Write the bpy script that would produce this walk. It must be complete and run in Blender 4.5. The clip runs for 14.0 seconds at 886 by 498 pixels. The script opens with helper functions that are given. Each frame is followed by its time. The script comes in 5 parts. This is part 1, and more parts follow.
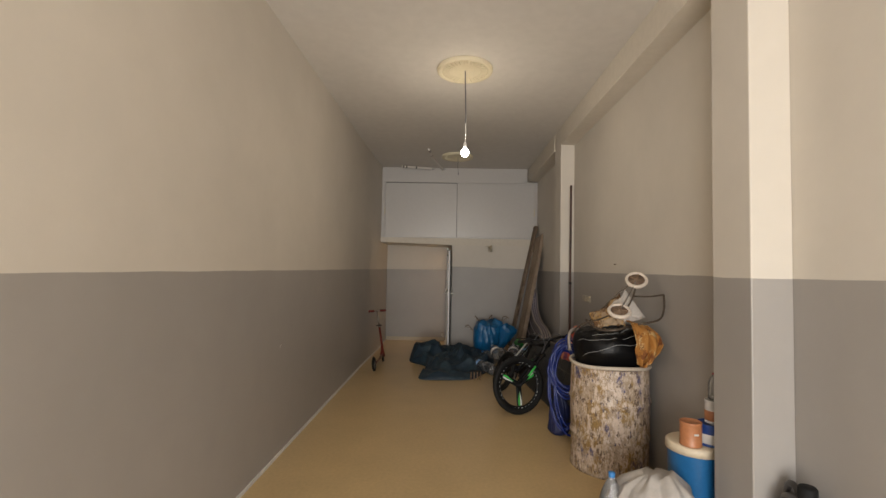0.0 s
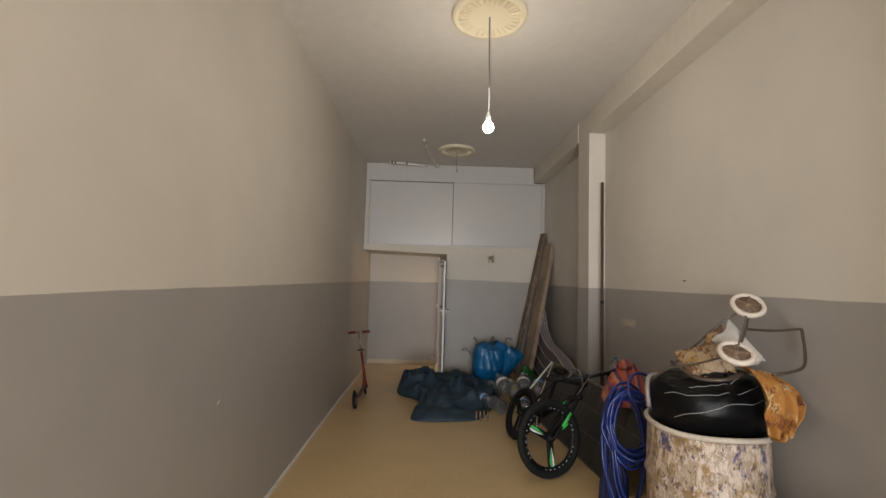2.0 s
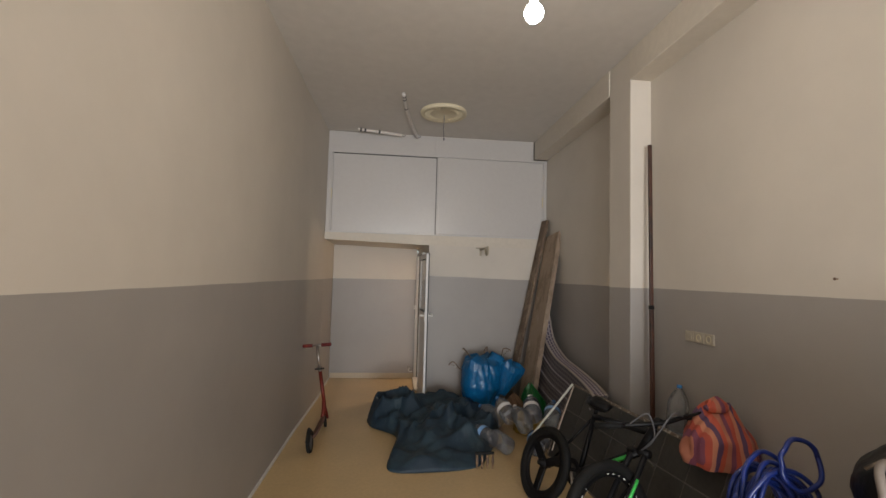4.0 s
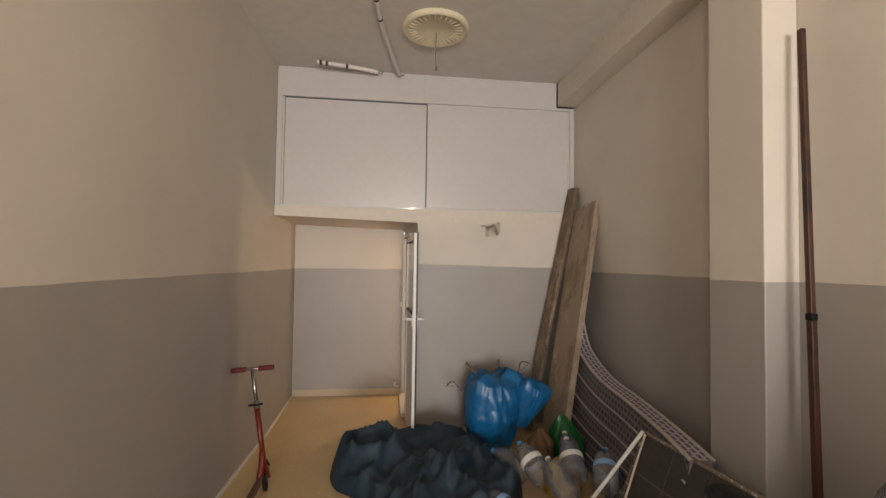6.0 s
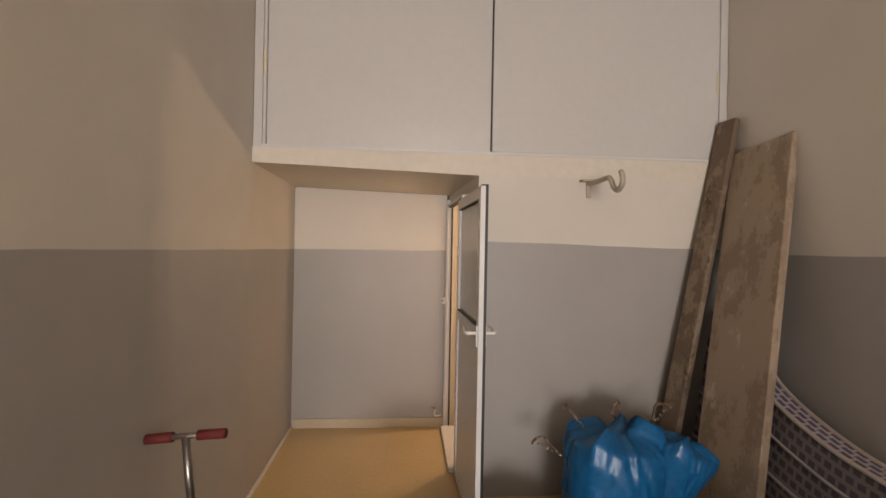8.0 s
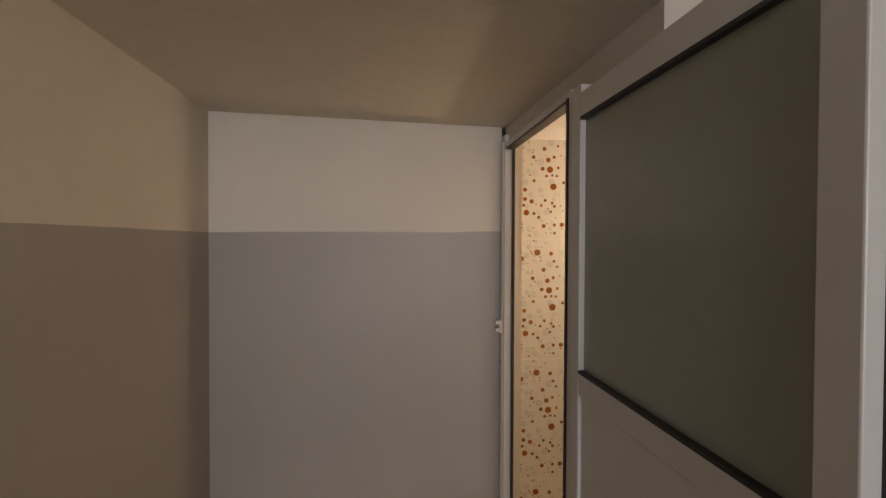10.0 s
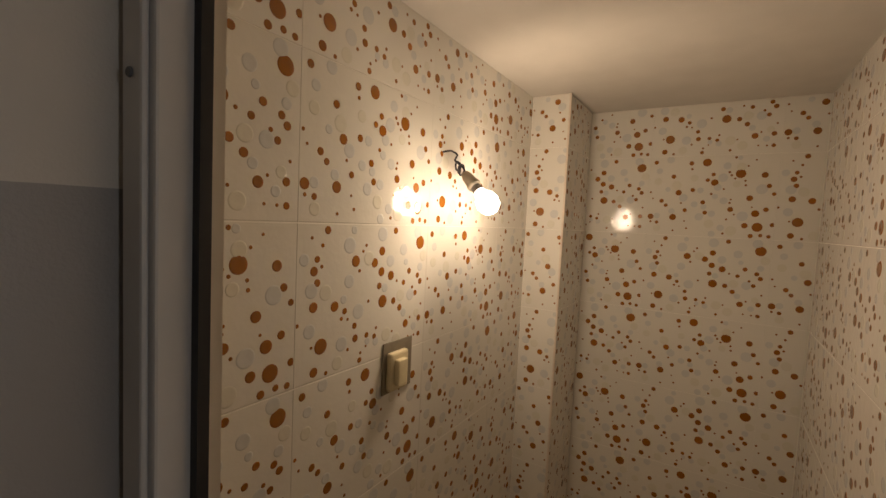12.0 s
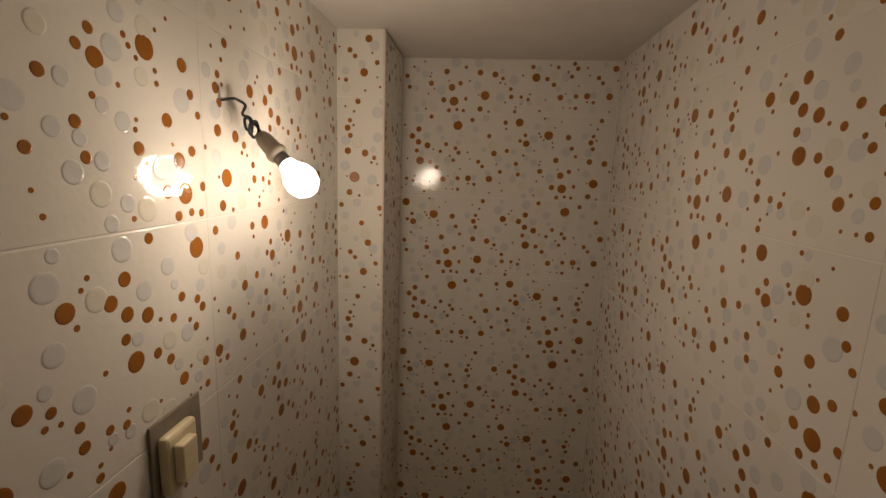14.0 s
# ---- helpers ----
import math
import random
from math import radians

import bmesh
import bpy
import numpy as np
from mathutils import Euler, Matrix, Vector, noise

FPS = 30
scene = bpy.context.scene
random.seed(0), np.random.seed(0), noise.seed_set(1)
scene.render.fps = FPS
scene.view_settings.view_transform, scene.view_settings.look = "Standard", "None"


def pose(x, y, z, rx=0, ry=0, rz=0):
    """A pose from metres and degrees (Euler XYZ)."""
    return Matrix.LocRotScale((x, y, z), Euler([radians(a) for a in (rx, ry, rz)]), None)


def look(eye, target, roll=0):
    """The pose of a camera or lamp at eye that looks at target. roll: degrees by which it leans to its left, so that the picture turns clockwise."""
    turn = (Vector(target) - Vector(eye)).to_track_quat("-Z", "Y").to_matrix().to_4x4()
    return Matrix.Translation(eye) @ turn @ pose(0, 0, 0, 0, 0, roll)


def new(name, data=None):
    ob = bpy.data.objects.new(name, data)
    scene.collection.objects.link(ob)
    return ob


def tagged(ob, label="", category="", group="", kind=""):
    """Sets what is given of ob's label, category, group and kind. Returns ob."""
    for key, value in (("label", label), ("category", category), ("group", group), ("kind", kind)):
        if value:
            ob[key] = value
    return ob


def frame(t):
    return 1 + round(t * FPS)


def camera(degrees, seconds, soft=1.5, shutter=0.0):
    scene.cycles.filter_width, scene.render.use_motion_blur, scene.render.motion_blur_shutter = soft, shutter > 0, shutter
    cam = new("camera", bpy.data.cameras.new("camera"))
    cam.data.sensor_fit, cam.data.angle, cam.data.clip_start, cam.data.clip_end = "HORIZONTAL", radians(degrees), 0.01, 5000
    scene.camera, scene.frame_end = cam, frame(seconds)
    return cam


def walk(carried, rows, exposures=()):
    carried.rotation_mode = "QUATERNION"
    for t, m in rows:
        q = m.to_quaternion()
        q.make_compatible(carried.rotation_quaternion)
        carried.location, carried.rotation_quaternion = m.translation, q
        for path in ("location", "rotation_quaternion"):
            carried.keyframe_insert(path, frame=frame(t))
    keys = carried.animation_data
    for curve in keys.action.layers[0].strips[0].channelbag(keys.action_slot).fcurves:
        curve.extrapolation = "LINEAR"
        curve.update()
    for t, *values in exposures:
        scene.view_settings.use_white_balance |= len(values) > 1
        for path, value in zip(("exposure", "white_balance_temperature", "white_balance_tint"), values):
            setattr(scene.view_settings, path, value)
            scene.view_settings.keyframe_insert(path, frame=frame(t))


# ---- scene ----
PATH = [
    (0, (-0.033, 0.516, 1.551), (-0.074, 2.513, 1.638), 1.1),
    (0.5, (-0.13, 0.786, 1.59), (-0.137, 2.784, 1.691), 1.3),
    (1, (-0.178, 1.077, 1.583), (-0.164, 3.073, 1.695), 1.3),
    (1.5, (-0.206, 1.384, 1.606), (-0.186, 3.379, 1.735), 1.1),
    (2, (-0.312, 1.672, 1.582), (-0.253, 3.666, 1.719), 1.6),
    (2.5, (-0.406, 1.972, 1.591), (-0.302, 3.964, 1.737), 1.5),
    (3, (-0.45, 2.313, 1.586), (-0.309, 4.304, 1.727), 1.7),
    (5.5, (-0.406, 4.151, 1.584), (-0.152, 6.134, 1.664), 0.8),
    (6, (-0.297, 4.536, 1.597), (-0.058, 6.521, 1.661), 0.8),
    (6.5, (-0.189, 4.922, 1.585), (0.004, 6.911, 1.648), 1.2),
    (7, (-0.263, 5.317, 1.548), (-0.091, 7.309, 1.599), 1.6),
    (7.5, (-0.363, 5.691, 1.539), (-0.199, 7.684, 1.566), 1.3),
    (8, (-0.443, 6.157, 1.53), (-0.296, 8.152, 1.531), 1.1),
    (8.5, (-0.552, 6.569, 1.512), (-0.417, 8.565, 1.48), 0.9),
    (9, (-0.593, 7.003, 1.487), (-0.469, 8.998, 1.42), 0.9),
    (9.2, (-0.576, 7.212, 1.441), (-0.473, 9.21, 1.428), 1.0),
    (11.3, (-0.584, 8.99, 1.531), (0.439, 10.692, 1.294), -1.2),
    (11.5, (-0.551, 9.152, 1.529), (0.728, 10.669, 1.279), 0.3),
    (12, (-0.323, 9.47, 1.505), (1.368, 10.53, 1.374), 2.7),
    (12.5, (-0.135, 9.672, 1.604), (1.807, 10.153, 1.583), 3.9),
    (13, (-0.073, 9.704, 1.646), (1.911, 9.96, 1.635), 3.5),
    (13.5, (-0.061, 9.676, 1.61), (1.928, 9.861, 1.508), 3.1),
    (14, (-0.072, 9.662, 1.576), (1.893, 9.815, 1.234), 2.0),
]
cam = camera(90.5, 14.0)
EXPOSURES = [(0.0, 0.08, 6600, 10), (1.5, 0.25, 6250, 9), (3.2, 0.5, 6150, 10), (5.3, 0.82, 6450, 12), (6.5, 1.06, 6850, 14), (8.0, 1.03, 6850, 17), (9.2, 0.95, 6350, 15), (10.4, -0.1, 6250, 12),
             (11.3, -0.68, 6050, 11), (12.0, -1.2, 6150, 10), (12.6, -1.65, 6150, 10), (13.0, -1.72, 5850, 9), (14.0, -1.7, 5600, 10)]
walk(cam, [(t, look(eye, target, roll)) for t, eye, target, roll in PATH], EXPOSURES)

# ---- world, lights ----
world = bpy.data.worlds.new("sky")
scene.world = world
world.use_nodes = True
wn = world.node_tree.nodes
sky = wn.new("ShaderNodeTexSky")
sky.sky_type, sky.sun_disc, sky.sun_elevation, sky.sun_rotation = "NISHITA", False, radians(40), radians(150)
wn["Background"].inputs["Strength"].default_value = 0.1
world.node_tree.links.new(sky.outputs[0], wn["Background"].inputs["Color"])


def lamp(name, kind, energy, colour, m, **settings):
    data = bpy.data.lights.new(name, kind)
    data.energy, data.color = energy, colour
    if "size" in settings:
        data.shape, data.size, data.size_y = "RECTANGLE", settings["size"], settings["size_y"]
    if "radius" in settings:
        data.shadow_soft_size = settings["radius"]
    ob = new(name, data)
    ob.matrix_world = m
    return ob


# the daylight of the open street entrance behind the start of the walk
lamp("entrance_daylight", "AREA", 235, (0.99, 0.975, 0.955), look((-0.2, -2.45, 1.2), (0.7, 5.0, 1.15)), size=2.3, size_y=2.2)
lamp("corridor_bulb_light", "POINT", 45, (1.0, 0.85, 0.67), pose(0.075, 4.715, 2.667), radius=0.046)
# the bathroom's LED bulb: its opaque base lets little light back onto the wall behind it
lamp("bathroom_bulb_light", "POINT", 24, (1.0, 0.715, 0.45), pose(0.686, 9.974, 1.553), radius=0.036)
for name, aim, power in (("bathroom_bulb_inward", (0.80, -0.24, 0.09), 51), ("bathroom_bulb_doorward", (-0.80, -0.26, -0.12), 32)):
    glowing = lamp(name, "SPOT", power, (1.0, 0.715, 0.45), look((0.686, 9.974, 1.553), (0.686 + aim[0], 9.974 + aim[1], 1.553 + aim[2])), radius=0.036)
    glowing.data.spot_size, glowing.data.spot_blend = radians(178), 0.6

# ---- plan ----
XL, XR, XP = -1.42, 1.58, 1.40
YF, YB, ZC, ZD = 8.85, 9.935, 3.47, 1.52
BY0, BY1, BX1, BZ, CX = 9.19, 10.10, 1.592, 1.982, 1.272
YE = -2.4
# ---- materials ----
def mat(name):
    m = bpy.data.materials.new(name)
    m.use_nodes = True
    return m, m.node_tree.nodes, m.node_tree.links, m.node_tree.nodes["Principled BSDF"]


def simple(name, colour, rough=0.5, metal=0.0, vary=0.12, scale=12.0, bump=0.0, alpha=None, transmit=0.0, coat=0.0):
    """A plain surface with grain at two scales in its colour and relief."""
    m, n, l, b = mat(name)
    tc = n.new("ShaderNodeTexCoord")
    big, fine = n.new("ShaderNodeTexNoise"), n.new("ShaderNodeTexNoise")
    big.inputs["Scale"].default_value, fine.inputs["Scale"].default_value = scale * 0.25, scale * 4
    big.inputs["Detail"].default_value = 4
    for t in (big, fine):
        l.new(tc.outputs["Object"], t.inputs["Vector"])
    add = n.new("ShaderNodeMath")
    add.operation = "ADD"
    l.new(big.outputs[0], add.inputs[0])
    l.new(fine.outputs[0], add.inputs[1])
    ramp = n.new("ShaderNodeMapRange")
    ramp.inputs["From Min"].default_value, ramp.inputs["From Max"].default_value = 0.6, 1.4
    ramp.inputs["To Min"].default_value, ramp.inputs["To Max"].default_value = 1 - vary, 1 + vary
    l.new(add.outputs[0], ramp.inputs[0])
    mul = n.new("ShaderNodeVectorMath")
    mul.operation = "SCALE"
    mul.inputs[0].default_value = colour
    l.new(ramp.outputs[0], mul.inputs["Scale"])
    l.new(mul.outputs[0], b.inputs["Base Color"])
    b.inputs["Roughness"].default_value, b.inputs["Metallic"].default_value = rough, metal
    b.inputs["Transmission Weight"].default_value, b.inputs["Coat Weight"].default_value = transmit, coat
    if bump:
        bn = n.new("ShaderNodeBump")
        bn.inputs["Strength"].default_value, bn.inputs["Distance"].default_value = bump, 0.004
        l.new(add.outputs[0], bn.inputs["Height"])
        l.new(bn.outputs[0], b.inputs["Normal"])
    return m


def wall_paint(raised=0.0, rise=0.0085):
    """Cream emulsion over a grey washable dado with a hand-drawn edge, with roller texture, scuffs and faint stains."""
    m, n, l, b = mat("wall_paint")
    geo = n.new("ShaderNodeNewGeometry")
    sep = n.new("ShaderNodeSeparateXYZ")
    l.new(geo.outputs["Position"], sep.inputs[0])
    wob = n.new("ShaderNodeTexNoise")
    wob.inputs["Scale"].default_value, wob.inputs["Detail"].default_value = 2.5, 6
    l.new(geo.outputs["Position"], wob.inputs["Vector"])
    off = n.new("ShaderNodeMath")
    off.operation = "MULTIPLY_ADD"
    off.inputs[1].default_value = 0.016
    l.new(wob.outputs[0], off.inputs[0])
    l.new(sep.outputs[2], off.inputs[2])
    slope = n.new("ShaderNodeMath")
    slope.operation = "MULTIPLY_ADD"
    slope.inputs[1].default_value = -rise
    l.new(sep.outputs[0], slope.inputs[0])
    l.new(off.outputs[0], slope.inputs[2])
    step = n.new("ShaderNodeMath")
    step.operation = "GREATER_THAN"
    step.inputs[1].default_value = ZD + 0.008 + raised
    l.new(slope.outputs[0], step.inputs[0])
    stain = n.new("ShaderNodeTexNoise")
    stain.inputs["Scale"].default_value, stain.inputs["Detail"].default_value, stain.inputs["Roughness"].default_value = 0.9, 8, 0.65
    l.new(geo.outputs["Position"], stain.inputs["Vector"])
    rng = n.new("ShaderNodeMapRange")
    rng.inputs["From Min"].default_value, rng.inputs["From Max"].default_value = 0.3, 0.7
    rng.inputs["To Min"].default_value, rng.inputs["To Max"].default_value = 0.93, 1.05
    l.new(stain.outputs[0], rng.inputs[0])
    mix = n.new("ShaderNodeMix")
    mix.data_type = "RGBA"
    mix.inputs["A"].default_value, mix.inputs["B"].default_value = (*GREY, 1), (*CREAM, 1)
    l.new(step.outputs[0], mix.inputs["Factor"])
    mul = n.new("ShaderNodeVectorMath")
    mul.operation = "SCALE"
    l.new(mix.outputs["Result"], mul.inputs[0])
    l.new(rng.outputs[0], mul.inputs["Scale"])
    l.new(mul.outputs[0], b.inputs["Base Color"])
    rough = n.new("ShaderNodeMapRange")
    rough.inputs["To Min"].default_value, rough.inputs["To Max"].default_value = 0.42, 0.62
    l.new(step.outputs[0], rough.inputs[0])
    l.new(rough.outputs[0], b.inputs["Roughness"])
    b.inputs["Specular IOR Level"].default_value = 0.35
    peel, wave = n.new("ShaderNodeTexNoise"), n.new("ShaderNodeTexNoise")
    peel.inputs["Scale"].default_value, wave.inputs["Scale"].default_value = 260, 5
    for t in (peel, wave):
        l.new(geo.outputs["Position"], t.inputs["Vector"])
    h = n.new("ShaderNodeMath")
    h.operation = "MULTIPLY_ADD"
    h.inputs[1].default_value = 6.0
    l.new(wave.outputs[0], h.inputs[0])
    l.new(peel.outputs[0], h.inputs[2])
    bump = n.new("ShaderNodeBump")
    bump.inputs["Strength"].default_value, bump.inputs["Distance"].default_value = 0.25, 0.002
    l.new(h.outputs[0], bump.inputs["Height"])
    l.new(bump.outputs[0], b.inputs["Normal"])
    return m


CREAM, GREY = (0.61, 0.565, 0.50), (0.34, 0.318, 0.297)
PAINT, PAINT_NORTH = wall_paint(), wall_paint(0.065, -0.018)
CEIL = simple("ceiling_paint", (0.62, 0.59, 0.55), 0.7, vary=0.05, scale=3, bump=0.1)
WHITE = simple("white_lacquer", (0.53, 0.515, 0.50), 0.3, vary=0.03, scale=6, bump=0.03)
TRACK = simple("white_gloss_track", (0.6, 0.595, 0.59), 0.1, vary=0.03, scale=6)
CREAMPLAIN = simple("cream_plaster", (0.61, 0.56, 0.48), 0.6, vary=0.06, scale=5, bump=0.15)
FLOORM = simple("floor_stone", (0.53, 0.385, 0.195), 0.28, vary=0.1, scale=9, bump=0.02)


# ---- mesh helpers ----
def link_mesh(name, bm, material, smooth=False):
    me = bpy.data.meshes.new(name)
    bm.normal_update()
    bm.to_mesh(me)
    bm.free()
    for mt in material if isinstance(material, (list, tuple)) else (material,):
        me.materials.append(mt)
    if smooth:
        for p in me.polygons:
            p.use_smooth = True
    return new(name, me)


def part(name, bm, material, parent, label="", smooth=False):
    ob = link_mesh(name, bm, material, smooth)
    ob.parent = parent
    if label:
        ob["label"] = label
    return ob


def box(bm, x0, y0, z0, x1, y1, z1, bevel=0.0, m=None, segments=2):
    got = bmesh.ops.create_cube(bm, size=1.0, matrix=Matrix.Translation(((x0 + x1) / 2, (y0 + y1) / 2, (z0 + z1) / 2)) @ Matrix.Diagonal((x1 - x0, y1 - y0, z1 - z0, 1)))
    vs = got["verts"]
    if bevel:
        es = list({e for v in vs for e in v.link_edges})
        r = bmesh.ops.bevel(bm, geom=es, offset=bevel, segments=segments, affect="EDGES", profile=0.5)
        vs = list({v for f in r["faces"] for v in f.verts} | {v for v in vs if v.is_valid})
    if m is not None:
        bmesh.ops.transform(bm, matrix=m, verts=vs)
    return bm


def boxes(*rows, bevel=0.0):
    bm = bmesh.new()
    for r in rows:
        box(bm, *r, bevel=bevel)
    return bm


def lathe(bm, profile, segments=32, m=None):
    """A turned body round z from (radius, height) pairs."""
    rings = []
    for r, z in profile:
        rings.append([bm.verts.new((max(r, 1e-4) * math.cos(2 * math.pi * i / segments), max(r, 1e-4) * math.sin(2 * math.pi * i / segments), z)) for i in range(segments)])
    for a, b in zip(rings, rings[1:]):
        for i in range(segments):
            j = (i + 1) % segments
            bm.faces.new((a[i], a[j], b[j], b[i]))
    vs = [v for r in rings for v in r]
    if m is not None:
        bmesh.ops.transform(bm, matrix=m, verts=vs)
    return bm


def smooth_line(points, steps=6, closed=False):
    """A Catmull-Rom line through the points."""
    pts = [Vector(p) for p in points]
    out, n = [], len(pts)
    for i in range(n if closed else n - 1):
        if closed:
            a, b, c, d = (pts[(i + k) % n] for k in (-1, 0, 1, 2))
        else:
            a, b, c, d = pts[max(i - 1, 0)], pts[i], pts[i + 1], pts[min(i + 2, n - 1)]
        for s in range(steps):
            t = s / steps
            out.append(0.5 * ((2 * b) + (c - a) * t + (2 * a - 5 * b + 4 * c - d) * t * t + (3 * b - a - 3 * c + d) * t ** 3))
    if not closed:
        out.append(pts[-1])
    return out


def tube(bm, points, radius, segments=8, steps=5, closed=False, cap=True, flat=1.0):
    """A round bar along a smooth line; radius may be a number or one per given point."""
    line = smooth_line(points, steps, closed) if steps > 1 else [Vector(p) for p in points]
    n = len(line)
    rad = (lambda k: radius) if isinstance(radius, (int, float)) else (lambda k: float(np.interp(k / max(n - 1, 1) * (len(radius) - 1), range(len(radius)), radius)))
    rings, side = [], None
    for k, p in enumerate(line):
        d = (line[(k + 1) % n] - line[k - 1]) if closed else (line[min(k + 1, n - 1)] - line[max(k - 1, 0)])
        d = d.normalized() if d.length > 1e-9 else Vector((0, 0, 1))
        if side is None:
            side = d.orthogonal().normalized()
        side = (side - d * side.dot(d)).normalized()
        up = d.cross(side)
        r = rad(k)
        rings.append([bm.verts.new(p + side * (r * math.cos(2 * math.pi * i / segments)) + up * (r * flat * math.sin(2 * math.pi * i / segments))) for i in range(segments)])
    for k in range(n if closed else n - 1):
        a, b = rings[k], rings[(k + 1) % n]
        for i in range(segments):
            j = (i + 1) % segments
            bm.faces.new((a[i], a[j], b[j], b[i]))
    if cap and not closed:
        bm.faces.new(rings[0][::-1])
        bm.faces.new(rings[-1])
    return bm


def thing(name, m, label, category, group="", kind=""):
    ob = new(name)
    ob.matrix_world = m
    return tagged(ob, label, category, group, kind)


def structure(name, bm, material, label, category="", smooth=False):
    return tagged(link_mesh(name, bm, material, smooth), label, category or name.split("_")[0], kind="structure")


# ---- more materials ----
def glazed(name, colour, vary, rough=0.08):
    """Glossy ceramic glaze with faint unevenness."""
    m, n, l, b = mat(name)
    tc = n.new("ShaderNodeTexCoord")
    cloud, ripple = n.new("ShaderNodeTexNoise"), n.new("ShaderNodeTexNoise")
    cloud.inputs["Scale"].default_value, ripple.inputs["Scale"].default_value = 5, 55
    for t in (cloud, ripple):
        l.new(tc.outputs["Object"], t.inputs["Vector"])
    rng = n.new("ShaderNodeMapRange")
    rng.inputs["To Min"].default_value, rng.inputs["To Max"].default_value = 1 - vary, 1 + vary
    l.new(cloud.outputs[0], rng.inputs[0])
    sc = n.new("ShaderNodeVectorMath")
    sc.operation = "SCALE"
    sc.inputs[0].default_value = colour
    l.new(rng.outputs[0], sc.inputs["Scale"])
    l.new(sc.outputs[0], b.inputs["Base Color"])
    b.inputs["Roughness"].default_value = rough
    bump = n.new("ShaderNodeBump")
    bump.inputs["Strength"].default_value, bump.inputs["Distance"].default_value = 0.3, 0.0016
    l.new(ripple.outputs[0], bump.inputs["Height"])
    l.new(bump.outputs[0], b.inputs["Normal"])
    return m


def spattered(name, base, blots, rough=0.6, scale=9.0, stretch=0.6):
    """A base coat under layers of paint blots of several colours."""
    m, n, l, b = mat(name)
    tc = n.new("ShaderNodeTexCoord")
    last = None
    for k, (colour, size, low) in enumerate(blots):
        mp = n.new("ShaderNodeMapping")
        mp.inputs["Location"].default_value = (k * 3.1, k * 1.7, k * 5.3)
        mp.inputs["Scale"].default_value = (1, 1, stretch)
        l.new(tc.outputs["Object"], mp.inputs["Vector"])
        t = n.new("ShaderNodeTexNoise")
        t.inputs["Scale"].default_value, t.inputs["Detail"].default_value, t.inputs["Roughness"].default_value = scale * size, 7, 0.72
        l.new(mp.outputs[0], t.inputs["Vector"])
        r = n.new("ShaderNodeMapRange")
        r.inputs["From Min"].default_value, r.inputs["From Max"].default_value = low, low + 0.05
        l.new(t.outputs[0], r.inputs[0])
        mx = n.new("ShaderNodeMix")
        mx.data_type = "RGBA"
        l.new(r.outputs[0], mx.inputs["Factor"])
        if last is None:
            mx.inputs["A"].default_value = (*base, 1)
        else:
            l.new(last, mx.inputs["A"])
        mx.inputs["B"].default_value = (*colour, 1)
        last = mx.outputs["Result"]
    l.new(last, b.inputs["Base Color"])
    b.inputs["Roughness"].default_value = rough
    bump = n.new("ShaderNodeBump")
    bump.inputs["Strength"].default_value, bump.inputs["Distance"].default_value = 0.3, 0.0016
    l.new(t.outputs[0], bump.inputs["Height"])
    l.new(bump.outputs[0], b.inputs["Normal"])
    return m


def striped(name, colours, period, axis=0, rough=0.7):
    """Woven bands of several colours along one axis of the object."""
    m, n, l, b = mat(name)
    tc = n.new("ShaderNodeTexCoord")
    sep = n.new("ShaderNodeSeparateXYZ")
    l.new(tc.outputs["Object"], sep.inputs[0])
    wob = n.new("ShaderNodeTexNoise")
    wob.inputs["Scale"].default_value = 6
    l.new(tc.outputs["Object"], wob.inputs["Vector"])
    mad = n.new("ShaderNodeMath")
    mad.operation = "MULTIPLY_ADD"
    mad.inputs[1].default_value = 0.03
    l.new(wob.outputs[0], mad.inputs[0])
    l.new(sep.outputs[axis], mad.inputs[2])
    div = n.new("ShaderNodeMath")
    div.operation = "DIVIDE"
    div.inputs[1].default_value = period
    l.new(mad.outputs[0], div.inputs[0])
    fr = n.new("ShaderNodeMath")
    fr.operation = "FRACT"
    l.new(div.outputs[0], fr.inputs[0])
    cr = n.new("ShaderNodeValToRGB")
    cr.color_ramp.interpolation = "CONSTANT"
    while len(cr.color_ramp.elements) < len(colours):
        cr.color_ramp.elements.new(0.5)
    for k, c in enumerate(colours):
        cr.color_ramp.elements[k].position = k / len(colours)
        cr.color_ramp.elements[k].color = (*c, 1)
    l.new(fr.outputs[0], cr.inputs[0])
    l.new(cr.outputs[0], b.inputs["Base Color"])
    b.inputs["Roughness"].default_value = rough
    return m


def checked(name, ground, mark, sx, sy, rough=0.8):
    """A woven ground with rows of small rectangular marks, laid by the mesh's UV in metres."""
    m, n, l, b = mat(name)
    uv = n.new("ShaderNodeUVMap")
    br = n.new("ShaderNodeTexBrick")
    br.inputs["Scale"].default_value, br.inputs["Brick Width"].default_value, br.inputs["Row Height"].default_value = 1.0, sx, sy
    br.inputs["Mortar Size"].default_value, br.inputs["Mortar Smooth"].default_value = min(sx, sy) * 0.22, 0.2
    br.inputs["Color1"].default_value, br.inputs["Color2"].default_value, br.inputs["Mortar"].default_value = (*mark, 1), (*[v * 0.75 for v in mark], 1), (*ground, 1)
    l.new(uv.outputs[0], br.inputs["Vector"])
    l.new(br.outputs[0], b.inputs["Base Color"])
    b.inputs["Roughness"].default_value = rough
    return m


